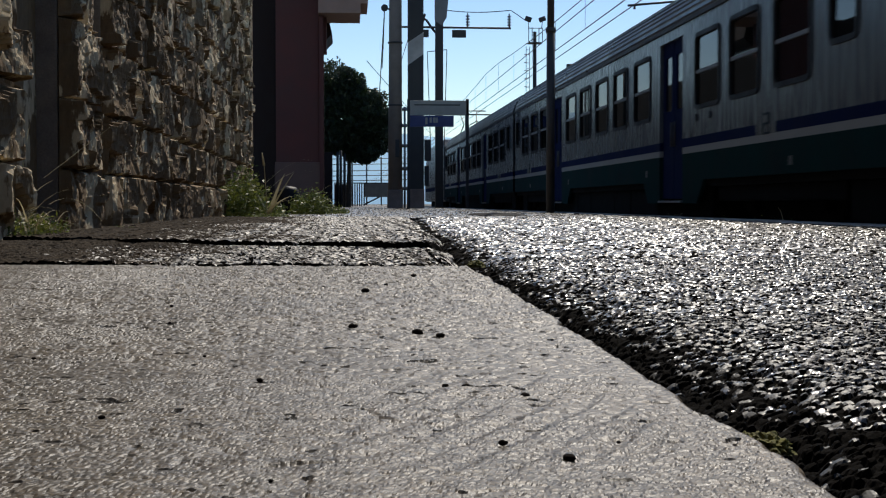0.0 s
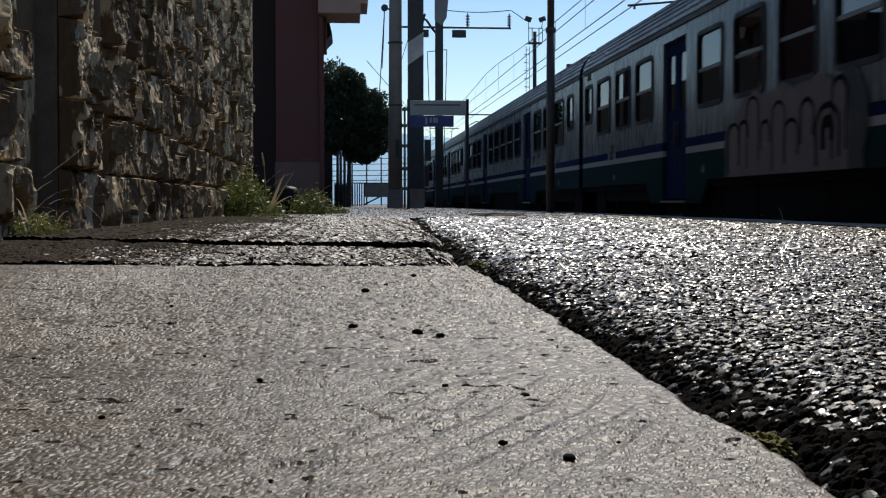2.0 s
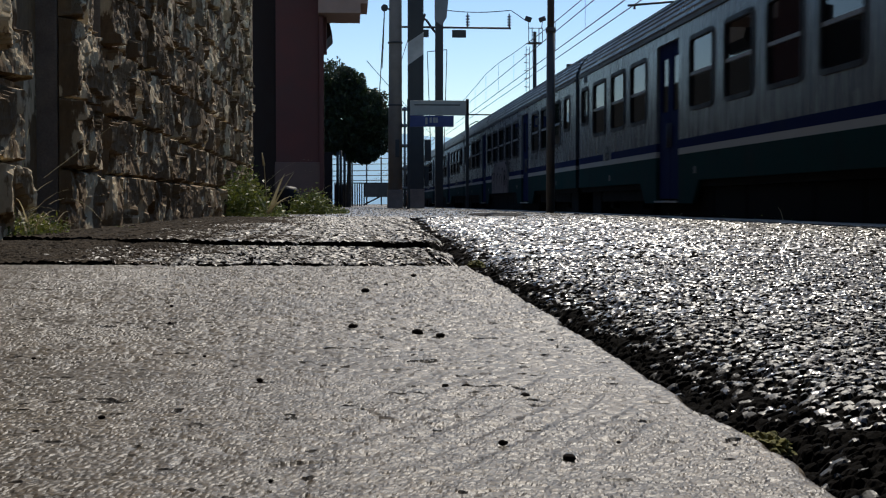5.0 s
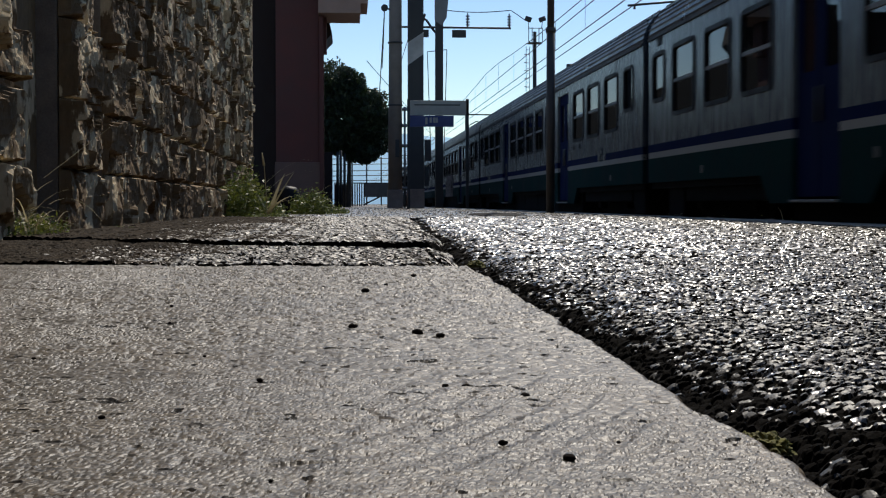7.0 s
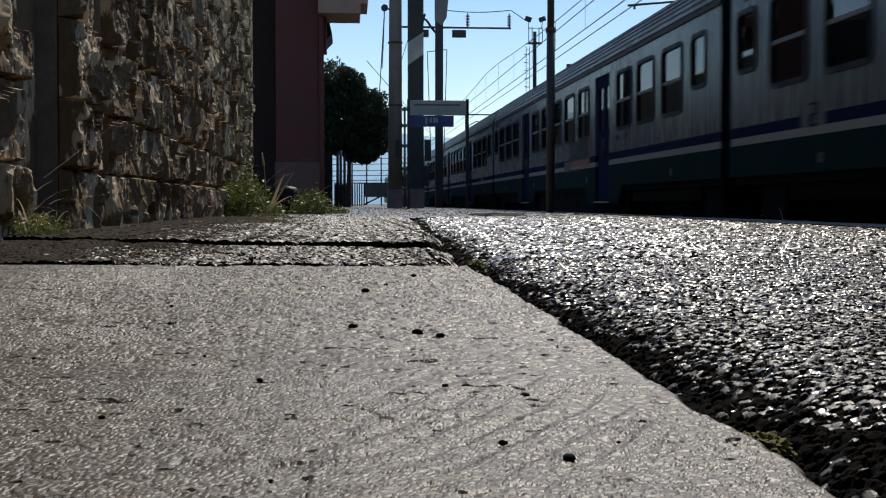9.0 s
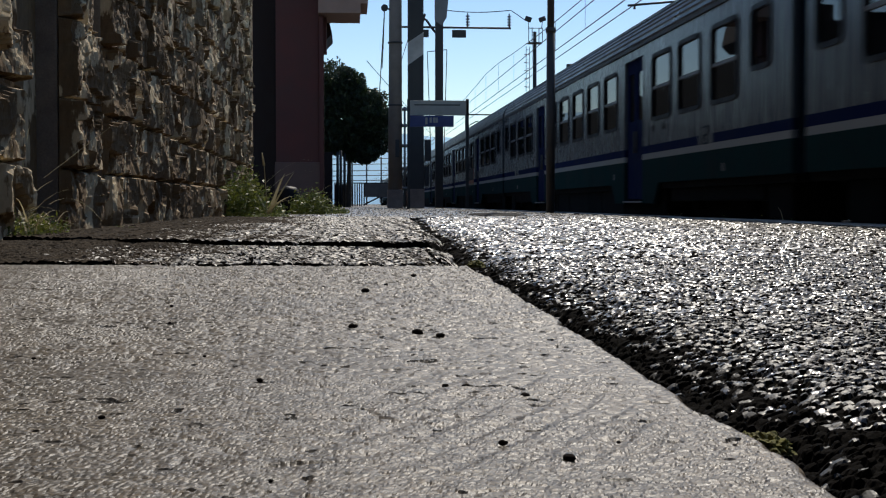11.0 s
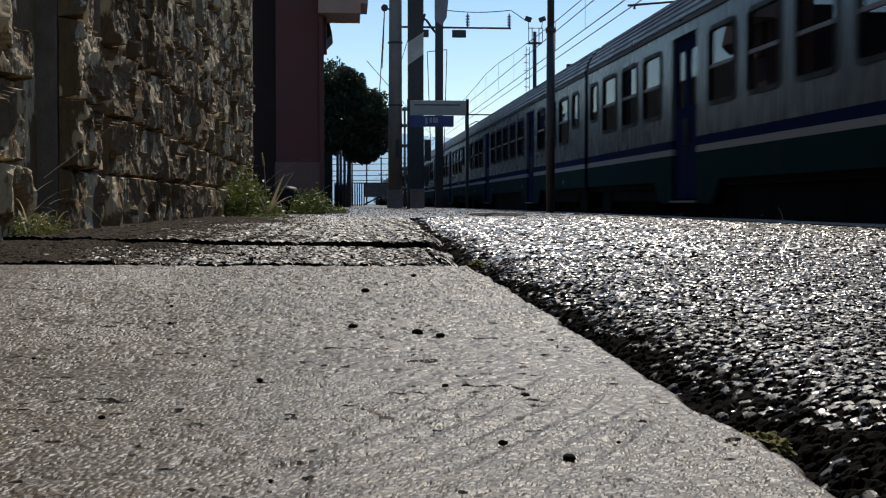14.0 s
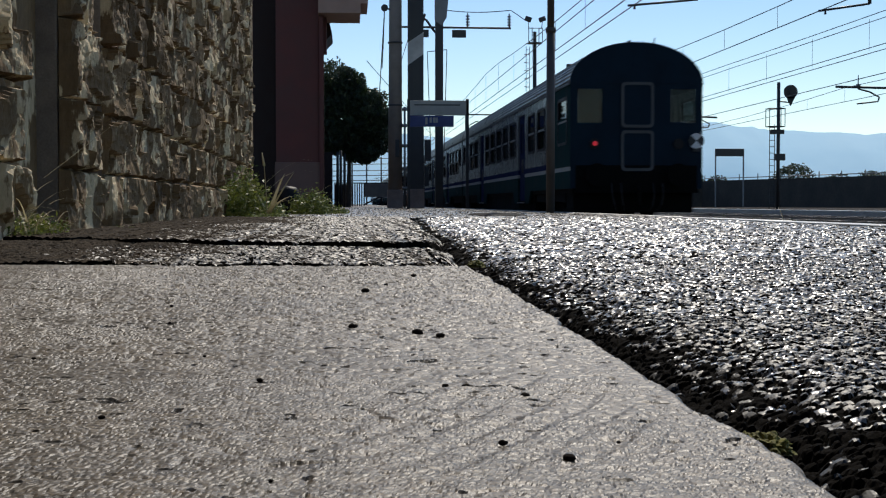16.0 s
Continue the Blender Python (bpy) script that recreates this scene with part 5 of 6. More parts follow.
box(bm, -0.31, 0.31, -0.31, 0.31, -0.02, 0.75, bevel=0.02)
part("base", bm, M_FOOTING, p, "pale square footing")
bm = bmesh.new()
box(bm, 0.0, 0.16, -0.36, -0.2, 2.05, 2.75, bevel=0.01)
part("switch_box", bm, M_DARKSTEEL, p)
for z in (4.1, 6.6):
    bm = bmesh.new()
    tube(bm, (0.01, 0, z), (0.01, 0, z + 0.06), 0.30, 0.30, 16)
    part("band", bm, M_DARKSTEEL, p)
bm = bmesh.new()
disc(bm, (-0.42, -0.1, 8.0), (0, 1, 0), 0.14, 0.10, 16)
tube(bm, (-0.42, -0.1, 8.0), (-0.05, -0.1, 7.9), 0.03, 0.03, 6)
part("pulley", bm, M_DARKSTEEL, p)
for dx, dz in ((-0.62, 4.7), (-0.52, 5.6), (-0.48, 6.3)):
    bm = bmesh.new()
    tube(bm, (-0.42, -0.1, 7.9), (dx, -0.1, dz), 0.02, 0.02, 5)
    part("tension_wire", bm, M_WIRE, p)

p = thing("striped_mast", "black and white banded mast with grey foot", "mast", pose(2.80, 54.9, 0))
R = 0.325
bm = bmesh.new()
box(bm, -R, R, -0.2, 0.2, 0.75, 4.06, bevel=0.02)
part("lower_shaft", bm, M_DARKSTEEL, p, "dark grey lower shaft")
bm = bmesh.new()
box(bm, -R - 0.02, R + 0.02, -0.22, 0.22, -0.1, 0.78, bevel=0.02)
part("foot", bm, M_FOOTING, p, "pale concrete foot")
S = 0.31
for k, (lo0, lo1, hi0, hi1, mat) in enumerate(((4.06, 4.06, 5.71, 6.16, M_POLEBLACK), (5.71, 6.16, 6.62, 7.03, M_POLEWHITE), (6.62, 7.03, 9.5, 9.9, M_POLEBLACK), (9.5, 9.9, 11, 11, M_POLEWHITE))):
    bm = bmesh.new()
    prism(bm, [(-S, lo0), (S, lo1), (S, hi1), (-S, hi0)], "y", -0.19, 0.19)
    part("band", bm, mat, p, "black band" if k % 2 == 0 else "off-white diagonal band")
bm = bmesh.new()
tube(bm, (-0.45, -0.3, 0.0), (-0.45, -0.3, 4.05), 0.045, 0.045, 8)
for z in (0.8, 1.6, 2.5, 3.3, 3.95):
    tube(bm, (-0.55, -0.3, z), (-0.33, -0.3, z), 0.07, 0.07, 8)
part("cable_pipe", bm, M_STEEL, p, "cable pipe with clamps")
bm = bmesh.new()
box(bm, 0.34, 0.60, -0.35, -0.1, 1.9, 2.75, bevel=0.02)
box(bm, 0.34, 0.52, -0.30, -0.1, 0.9, 1.7, bevel=0.02)
part("cabinet", bm, M_DARKSTEEL, p)

p = thing("catenary_mast", "dark steel catenary mast with cross arm and insulators", "mast", pose(3.95, 57.9, 0))
bm = bmesh.new()
box(bm, -0.165, 0.165, -0.15, 0.15, -0.1, 9.2, bevel=0.01)
part("shaft", bm, M_DARKSTEEL, p)
bm = bmesh.new()
prism(bm, [(0.10, 7.7), (0.30, 8.0), (0.42, 9.2), (-0.2, 9.2), (-0.2, 7.9)], "y", -0.2, -0.15)
part("bracket_plate", bm, M_STEEL, p)
bm = bmesh.new()
tube(bm, (-2.1, 0, 7.64), (3.05, 0, 7.62), 0.045, 0.045, 8)
part("cross_arm", bm, M_DARKSTEEL, p)
for x in (1.21, 2.98):
    bm = bmesh.new()
    tube(bm, (x, 0, 7.62), (x, 0, 8.24), 0.035, 0.03, 8)
    for z in (7.75, 7.87, 7.99, 8.11):
        disc(bm, (x, 0, z), (0, 0, 1), 0.085, 0.05, 12)
    part("insulator", bm, M_STEEL, p, "ribbed insulator")
for x0, x1 in ((0.55, 1.14), (-0.66, -0.44)):
    bm = bmesh.new()
    box(bm, x0, x1, -0.06, 0.06, 7.21, 7.53, bevel=0.01)
    part("number_plate", bm, M_DARKSTEEL, p)
for pts in ([(-0.15, 0, 7.4), (-0.55, 0, 7.95), (-0.85, 0, 8.05)], [(-0.7, 0, 7.8), (-0.6, 0, 8.2)]):
    bm = bmesh.new()
    polyline(bm, pts, 0.05, 6)
    part("stay", bm, M_DARKSTEEL, p)
for a, b in (((-0.5, 0, 6.6), (-0.35, 0, 2.4)), ((0.33, 0, 6.7), (0.2, 0, 2.0)), ((-0.5, 0, 6.6), (0.33, 0, 6.7))):
    bm = bmesh.new()
    tube(bm, a, b, 0.018, 0.018, 5)
    part("drop_wire", bm, M_WIRE, p)

p = thing("platform_sign", "cream panel over a blue station sign on posts", "sign", pose(0, 47.9, 0))
bm = bmesh.new()
box(bm, 2.25, 4.31, -0.05, 0.05, 3.28, 3.80, bevel=0.01)
part("cream_panel", bm, M_SIGN, p, "weathered cream panel")
bm = bmesh.new()
box(bm, 2.4, 4.0, -0.055, -0.051, 3.62, 3.66)
part("panel_line", bm, M_DARKSTEEL, p, "faint line of lettering")
bm = bmesh.new()
box(bm, 2.25, 3.78, -0.04, 0.04, 2.88, 3.27, bevel=0.01)
b = part("blue_panel", bm, M_SIGNBLUE, p, "dark blue station name panel")
for x in (2.78, 2.93, 3.05, 3.14):
    bm = bmesh.new()
    box(bm, x, x + 0.08, -0.048, -0.044, 3.02 if x > 2.8 else 2.96, 3.20)
    part("letter_bar", bm, M_SIGN, b)
for x in (2.2, 4.26):
    bm = bmesh.new()
    box(bm, x - 0.05, x + 0.05, -0.05, 0.05, -0.05, 3.85, bevel=0.008)
    part("post", bm, M_DARKSTEEL, p)

# a catenary cantilever beyond the sign
p = thing("catenary_cantilever", "steel cantilever arm with registration hook", "cantilever", pose(0, 96, 0))
bm = bmesh.new()
box(bm, 8.38, 8.62, -0.12, 0.12, -0.5, 6.6)
part("post", bm, M_DARKSTEEL, p)
bm = bmesh.new()
tube(bm, (8.5, 0, 6.45), (12.0, 0, 6.45), 0.05, 0.05, 6)
part("arm", bm, M_DARKSTEEL, p)
bm = bmesh.new()
polyline(bm, [(8.5, 0, 5.6), (9.2, 0, 6.0), (9.9, 0, 5.5)], 0.04, 6)
part("hook", bm, M_DARKSTEEL, p)

# floodlight tower beyond the train
p = thing("floodlight_tower", "tall floodlight tower with railed head and ladder", "light tower", pose(16.5, 119.1, -0.4))
bm = bmesh.new()
tube(bm, (0, 0, -0.3), (0, 0, 15.6), 0.22, 0.15, 12)
part("shaft", bm, M_DARKSTEEL, p)
bm = bmesh.new()
box(bm, -0.62, 0.62, -0.5, 0.5, 14.55, 14.65)
part("head_platform", bm, M_DARKSTEEL, p)
for x in (-0.6, -0.3, 0.3, 0.6):
    bm = bmesh.new()
    tube(bm, (x, -0.5, 14.6), (x, -0.5, 15.9), 0.035, 0.035, 6)
    part("rail_post", bm, M_DARKSTEEL, p)
bm = bmesh.new()
tube(bm, (-0.6, -0.5, 15.85), (0.6, -0.5, 15.85), 0.035, 0.035, 6)
part("handrail", bm, M_DARKSTEEL, p)
for x, tilt in ((-0.62, 20), (0.62, -20)):
    bm = bmesh.new()
    box(bm, -0.28, 0.28, -0.2, 0.2, -0.2, 0.2, bevel=0.04)
    part("floodlight", bm, M_DARKSTEEL, p, at=pose(x, -0.3, 16.65, 0, tilt, 0))
    bm = bmesh.new()
    tube(bm, (x * 0.9, -0.3, 15.8), (x, -0.3, 16.5), 0.03, 0.03, 6)
    part("lamp_arm", bm, M_DARKSTEEL, p)
bm = bmesh.new()
for x in (-0.75, -0.45):
    tube(bm, (x, 0, 0), (x, 0, 14.3), 0.028, 0.028, 5)
for k in range(34):
    tube(bm, (-0.75, 0, 0.5 + k * 0.41), (-0.45, 0, 0.5 + k * 0.41), 0.02, 0.02, 5)
part("ladder", bm, M_DARKSTEEL, p)
bm = bmesh.new()
for k in range(9):
    z = 8 + k * 0.7
    polyline(bm, [(-0.45, 0, z), (-0.6, -0.4, z), (-0.95, -0.3, z), (-0.9, 0.1, z), (-0.75, 0, z)], 0.02, 5)
part("ladder_cage", bm, M_DARKSTEEL, p)

p = thing("lamp_mast", "far mast with a small flat lamp head", "mast", pose(14.8, 89.2, -0.4))
bm = bmesh.new()
tube(bm, (0, 0, -0.3), (0, 0, 9.4), 0.12, 0.08, 10)
part("shaft", bm, M_DARKSTEEL, p)
bm = bmesh.new()
box(bm, -0.33, 0.33, -0.2, 0.2, 9.40, 9.75, bevel=0.05)
part("lamp_head", bm, M_DARKSTEEL, p)

# signal beyond the tracks
p = thing("railway_signal", "signal mast with round head, ladder and landing", "signal", pose(20.47, 63.7, -0.06))
bm = bmesh.new()
tube(bm, (0, 0, -0.1), (0, 0, 6.0), 0.085, 0.08, 12)
part("shaft", bm, M_DARKSTEEL, p)
bm = bmesh.new()
disc(bm, (0.58, 0, 5.55), (0, 1, 0), 0.33, 0.08, 28)
prism(bm, [(0.36, 5.32), (0.80, 5.32), (0.58, 4.88)], "y", -0.04, 0.04)
part("signal_head", bm, M_POLEBLACK, p, "black round signal head with pointed foot")
bm = bmesh.new()
disc(bm, (0.58, -0.06, 5.55), (0, 1, 0), 0.12, 0.12, 16)
part("hood", bm, M_POLEBLACK, p)
bm = bmesh.new()
tube(bm, (0, 0, 5.1), (0.5, 0, 5.05), 0.03, 0.03, 6)
part("head_arm", bm, M_DARKSTEEL, p)
bm = bmesh.new()
for z in (3.90, 4.75):
    polyline(bm, [(-0.52, -0.3, z), (0.22, -0.3, z), (0.22, 0.3, z), (-0.52, 0.3, z), (-0.52, -0.3, z)], 0.022, 5)
for x, y in ((-0.52, -0.3), (0.22, -0.3), (-0.52, 0.3), (0.22, 0.3)):
    tube(bm, (x, y, 3.88), (x, y, 4.78), 0.02, 0.02, 5)
part("landing", bm, M_DARKSTEEL, p)
bm = bmesh.new()
box(bm, -0.40, 0.26, -0.1, 0.1, 3.55, 3.76)
part("marker_board", bm, M_DARKSTEEL, p)
bm = bmesh.new()
box(bm, -0.18, 0.30, -0.15, 0.1, 2.30, 2.62)
part("relay_box", bm, M_DARKSTEEL, p)
bm = bmesh.new()
for x in (-0.42, -0.18):
    tube(bm, (x, 0, 0), (x, 0, 4.0), 0.018, 0.018, 5)
for k in range(13):
    tube(bm, (-0.42, 0, 0.25 + k * 0.3), (-0.18, 0, 0.25 + k * 0.3), 0.014, 0.014, 5)
part("ladder", bm, M_DARKSTEEL, p)

p = thing("notice_board", "dark board raised on two thin posts", "board", pose(25.15, 88.4, 0))
bm = bmesh.new()
box(bm, -0.97, 0.97, -0.05, 0.05, 3.30, 3.80, bevel=0.01)
part("board", bm, M_DARKSTEEL, p)
for x in (-0.93, 0.93):
    bm = bmesh.new()
    box(bm, x - 0.04, x + 0.04, -0.04, 0.04, -0.1, 3.3)
    part("post", bm, M_STEEL, p)

# cantilever arms over the far tracks
for (mx, my, arm_lo, arm_hi, lift) in ((25.5, 58.5, 21.34, 25.5, 0.0), (19.5, 78.7, 19.5, 21.63, -0.9)):
    p = thing("catenary_cantilever", "steel cantilever arm with registration hook", "cantilever", pose(0, my, 0), group="far cantilevers")
    bm = bmesh.new()
    box(bm, mx - 0.12, mx + 0.12, -0.12, 0.12, -0.3, 7.4)
    part("post", bm, M_DARKSTEEL, p)
    bm = bmesh.new()
    tube(bm, (arm_lo, 0, 5.29), (arm_hi, 0, 5.22), 0.055, 0.055, 8)
    part("arm", bm, M_DARKSTEEL, p)
    bm = bmesh.new()
    x = arm_lo + 1.0 + lift * 0.3
    tube(bm, (x, 0, 5.2), (x, 0, 5.80), 0.03, 0.02, 6)
    disc(bm, (x, 0, 5.35), (0, 0, 1), 0.10, 0.12, 10)
    part("insulator", bm, M_STEEL, p)
    bm = bmesh.new()
    polyline(bm, [(x, 0, 5.2), (x + 0.5, 0, 5.08), (x + 0.95, 0, 4.85), (x + 0.9, 0, 4.66), (x - 0.05, 0, 4.55)], 0.035, 6)
    part("hook", bm, M_DARKSTEEL, p)
p = thing("overhead_portal", "steel portal over the tracks with hanging arms", "portal", pose(0, 40, 0))
bm = bmesh.new()
box(bm, -4.2, 30.2, -0.15, 0.15, 8.6, 9.0)
part("beam", bm, M_DARKSTEEL, p)
for x in (-4.0, 30.0):
    bm = bmesh.new()
    box(bm, x - 0.15, x + 0.15, -0.15, 0.15, -0.8, 8.6)
    part("leg", bm, M_DARKSTEEL, p)
for x0, x1, z0, z1 in ((8.3, 10.4, 6.02, 6.22), (14.05, 15.6, 5.92, 6.15)):
    bm = bmesh.new()
    tube(bm, (x0, 0, z0), (x1, 0, z1), 0.034, 0.034, 8)
    part("arm", bm, M_DARKSTEEL, p)
    bm = bmesh.new()
    tube(bm, (x1, 0, z1), (x1, 0, 8.6), 0.06, 0.06, 8)
    part("hanger", bm, M_DARKSTEEL, p)
    bm = bmesh.new()
    tube(bm, (x0 + 0.2, 0, z0), (x0 + 0.2, 0, z0 - 0.10), 0.03, 0.04, 8)
    part("clamp", bm, M_DARKSTEEL, p)

# ---------------------------------------------------------------- overhead wires
def catenary(cx, contact, messenger, y0=-40, y1=420, span=50.0, twin=0.0, sag=0.45):
    t = thing("overhead_line", "contact wire and messenger wire with droppers", "overhead line", group="overhead lines")
    bm = bmesh.new()
    for dx in ((0,) if not twin else (-twin, twin)):
        tube(bm, (cx + dx, y0, contact), (cx + dx, y1, contact), 0.014, 0.014, 5)
    part("contact_wire", bm, M_WIRE, t)
    bm = bmesh.new()
    n = int((y1 - y0) / 5)
    pts, drops = [], []
    for i in range(n + 1):
        y = y0 + (y1 - y0) * i / n
        u = ((y - 8) % span) / span
        pts.append((cx, y, messenger - sag * (1 - (2 * u - 1) ** 2)))
    for dx in ((0,) if not twin else (-twin, twin)):
        polyline(bm, [(x + dx, y, z) for x, y, z in pts], 0.013, 5)
    part("messenger_wire", bm, M_WIRE, t)
    bm = bmesh.new()
    for q in pts[::1]:
        if 8 < q[1] < 160:
            tube(bm, q, (cx, q[1], contact), 0.006, 0.006, 4, cap=False)
    part("dropper", bm, M_WIRE, t)
    return t


catenary(6.155, 4.68, 5.95)
catenary(11.2, 4.75, 5.75)
catenary(15.6, 4.75, 5.80, twin=0.28, sag=0.12)
catenary(22.3, 4.75, 5.45)
for k, (a, b) in enumerate((((3.0, 58, 8.3), (6.0, 420, 8.2)), ((0.9, 57.9, 6.2), (9.5, 130, 5.2)), ((20.6, 0, 5.2), (20.6, 420, 5.2)), ((8.5, 0, 6.05), (8.5, 420, 6.05)), ((8.3, 0, 7.0), (8.3, 420, 7.0)))):
    bm = bmesh.new()
    tube(bm, a, b, 0.018, 0.018, 5)
    solid("overhead_cable", bm, M_WIRE, "single thin overhead cable", "cable", group="single cables")
bm = bmesh.new()
polyline(bm, [(4.0 + 0.3 * i, 57.9, 8.38 - 0.10 * math.sin(math.pi * i / 10)) for i in range(11)] + [(7.6, 58, 8.0)], 0.018, 5)
solid("jumper_cable", bm, M_WIRE, "slack jumper cable between insulators", "cable")

# ---------------------------------------------------------------- behind the platform's far end
crown = tree(0.15, 75.1, 2.5, (1.5, 1.5, 1.9), 5.0, 7000, 0.14, 4, "clipped dark evergreen tree on the platform")
trng = random.Random(31)
for dx, dz, r in ((-1.1, 6.6, 1.15), (0.0, 6.55, 1.1), (0.95, 5.6, 1.15), (1.15, 4.3, 1.1), (-1.2, 4.2, 1.2), (-1.5, 5.4, 1.2), (0.3, 3.5, 1.1), (-0.6, 3.6, 1.1), (0.55, 6.1, 0.9), (1.45, 4.9, 0.95), (1.40, 3.55, 0.95), (0.75, 3.1, 0.8), (-0.2, 7.0, 0.8)):
    bm = bmesh.new()
    leaf_cloud(bm, trng, (dx, trng.uniform(-0.6, 0.6), dz), (r, r, r * 0.9), 2600, 0.13, 0.35)
    part("leaf_clump", bm, M_LEAF, crown)
# plain capped upright, standing in for a thick dark trunk
p = thing("gate_pier", "dark upright standing in for a thick trunk by the tree", "pier", pose(-0.95, 72, 0))
bm = bmesh.new()
box(bm, -0.26, 0.26, -0.26, 0.26, -0.05, 2.75, bevel=0.03)
part("shaft", bm, M_DARKWALL, p)
bm = bmesh.new()
box(bm, -0.31, 0.31, -0.31, 0.31, 2.75, 2.88, bevel=0.02)
part("cap", bm, M_DARKWALL, p)
for x, y in ((-0.42, 72), (-0.25, 70), (-0.06, 74)):
    p = thing("iron_post", "thin dark post near the tree", "post", pose(x, y, 0), group="posts by the tree")
    bm = bmesh.new()
    tube(bm, (0, 0, -0.05), (0, 0, 2.9), 0.075, 0.07, 8)
    part("shaft", bm, M_DARKSTEEL, p)
p = thing("chimney_pots", "two thin dark flue pipes above the roof", "flue", pose(-1.0, 60, 0))
for x, z in ((-0.2, 6.95), (-0.05, 6.6)):
    bm = bmesh.new()
    tube(bm, (x, 0, 0), (x, 0, z), 0.055, 0.055, 8)
    part("pipe", bm, M_DARKSTEEL, p)

p = thing("yard_gate", "dark panelled gate and fence at the platform's end", "gate", pose(0, 108, 0))
bm = bmesh.new()
box(bm, 1.4, 3.6, -0.05, 0.05, 0.72, 1.80)
part("panel", bm, M_CONCRETE, p, "grey panel")
bm = bmesh.new()
box(bm, -0.9, 0.45, -0.05, 0.05, -0.1, 1.75)
part("panel", bm, M_DARKWALL, p)
for x in (0.5, 0.68, 0.86, 1.04, 1.22, 1.4):
    bm = bmesh.new()
    box(bm, x, x + 0.09, -0.05, 0.05, -0.05, 1.78)
    part("slat", bm, M_DARKSTEEL, p)
bm = bmesh.new()
tube(bm, (1.4, 0, 0.1), (2.7, 0, 0.75), 0.06, 0.06, 6)
part("brace", bm, M_DARKSTEEL, p)
bm = bmesh.new()
box(bm, -0.9, 3.8, -0.07, 0.07, 1.78, 1.86)
part("top_rail", bm, M_DARKSTEEL, p)

p = thing("yard_gantry", "far gantries and wires over the yard", "gantry", pose(0, 170, 0))
for x in (0.8, 2.6, 4.4):
    bm = bmesh.new()
    tube(bm, (x, 0, -0.6), (x, 0, 6.0), 0.09, 0.09, 6)
    part("post", bm, M_DARKSTEEL, p)
for z in (3.0, 3.6, 4.2, 5.0, 5.7):
    bm = bmesh.new()
    tube(bm, (-3, 0, z), (9, 0, z + 0.2), 0.045, 0.045, 6)
    part("beam", bm, M_DARKSTEEL, p)

# the dark bank with a railing, and shrubs behind it
bk = thing("bank_wall", "dark brown bank wall with a low railing", "bank wall", kind="structure")
bm = bmesh.new()
prism(bm, [(14.0, 101.0), (26.0, 98.6), (31.6, 78.0), (44, 60), (46, 62), (34, 80), (28, 101.5), (14, 104)], "z", -0.8, 1.85)
part("bank", bm, M_BANK, bk)
path_pts = [(26.0, 98.6), (31.6, 78.0), (44.0, 60.0)]
for (ax, ay), (bx, by) in zip(path_pts, path_pts[1:]):
    for k in range(9):
        f = k / 9
        bm = bmesh.new()
        x, y = ax + (bx - ax) * f + 0.3, ay + (by - ay) * f + 0.3
        tube(bm, (x, y, 1.7), (x, y, 2.25), 0.035, 0.035, 6)
        part("railing_post", bm, M_STEEL, bk)
    bm = bmesh.new()
    tube(bm, (ax + 0.3, ay + 0.3, 2.02), (bx + 0.3, by + 0.3, 2.02), 0.03, 0.03, 6)
    part("railing", bm, M_STEEL, bk)
for k, (x, y, r, h) in enumerate(((41.5, 125, 2.0, 4.2), (47.5, 130, 1.6, 3.2), (50.5, 128, 1.9, 3.6), (55.5, 128, 1.6, 3.2), (31.0, 122, 1.9, 3.5), (34.0, 124, 1.3, 2.8), (28.5, 120, 1.6, 3.8))):
    tree(x, y, 1.2, (r, r, r * 0.75), h - r * 0.4, 1500, 0.16, 20 + k, "far dark rounded shrub behind the bank", "shrubs behind the bank", z0=-0.76)

# ---------------------------------------------------------------- weeds at the foot of the wall
def blade(bm, base, tip, width, sag, n=5):
    a, b = Vector(base), Vector(tip)
    side = (b - a).cross(Vector((0, 0, 1)))
    side = side.normalized() if side.length > 1e-6 else Vector((1, 0, 0))
    side = (side + Vector((0.5, 0, 0))).normalized()
    prev = None
    for i in range(n + 1):
        f = i / n
        p = a.lerp(b, f) + Vector((0, 0, sag * 4 * f * (1 - f)))
        w = side * width * (1 - f) ** 0.7 * 0.5
        cur = (bm.verts.new(p - w), bm.verts.new(p + w))
        if prev:
            bm.faces.new((prev[0], prev[1], cur[1], cur[0]))
        prev = cur


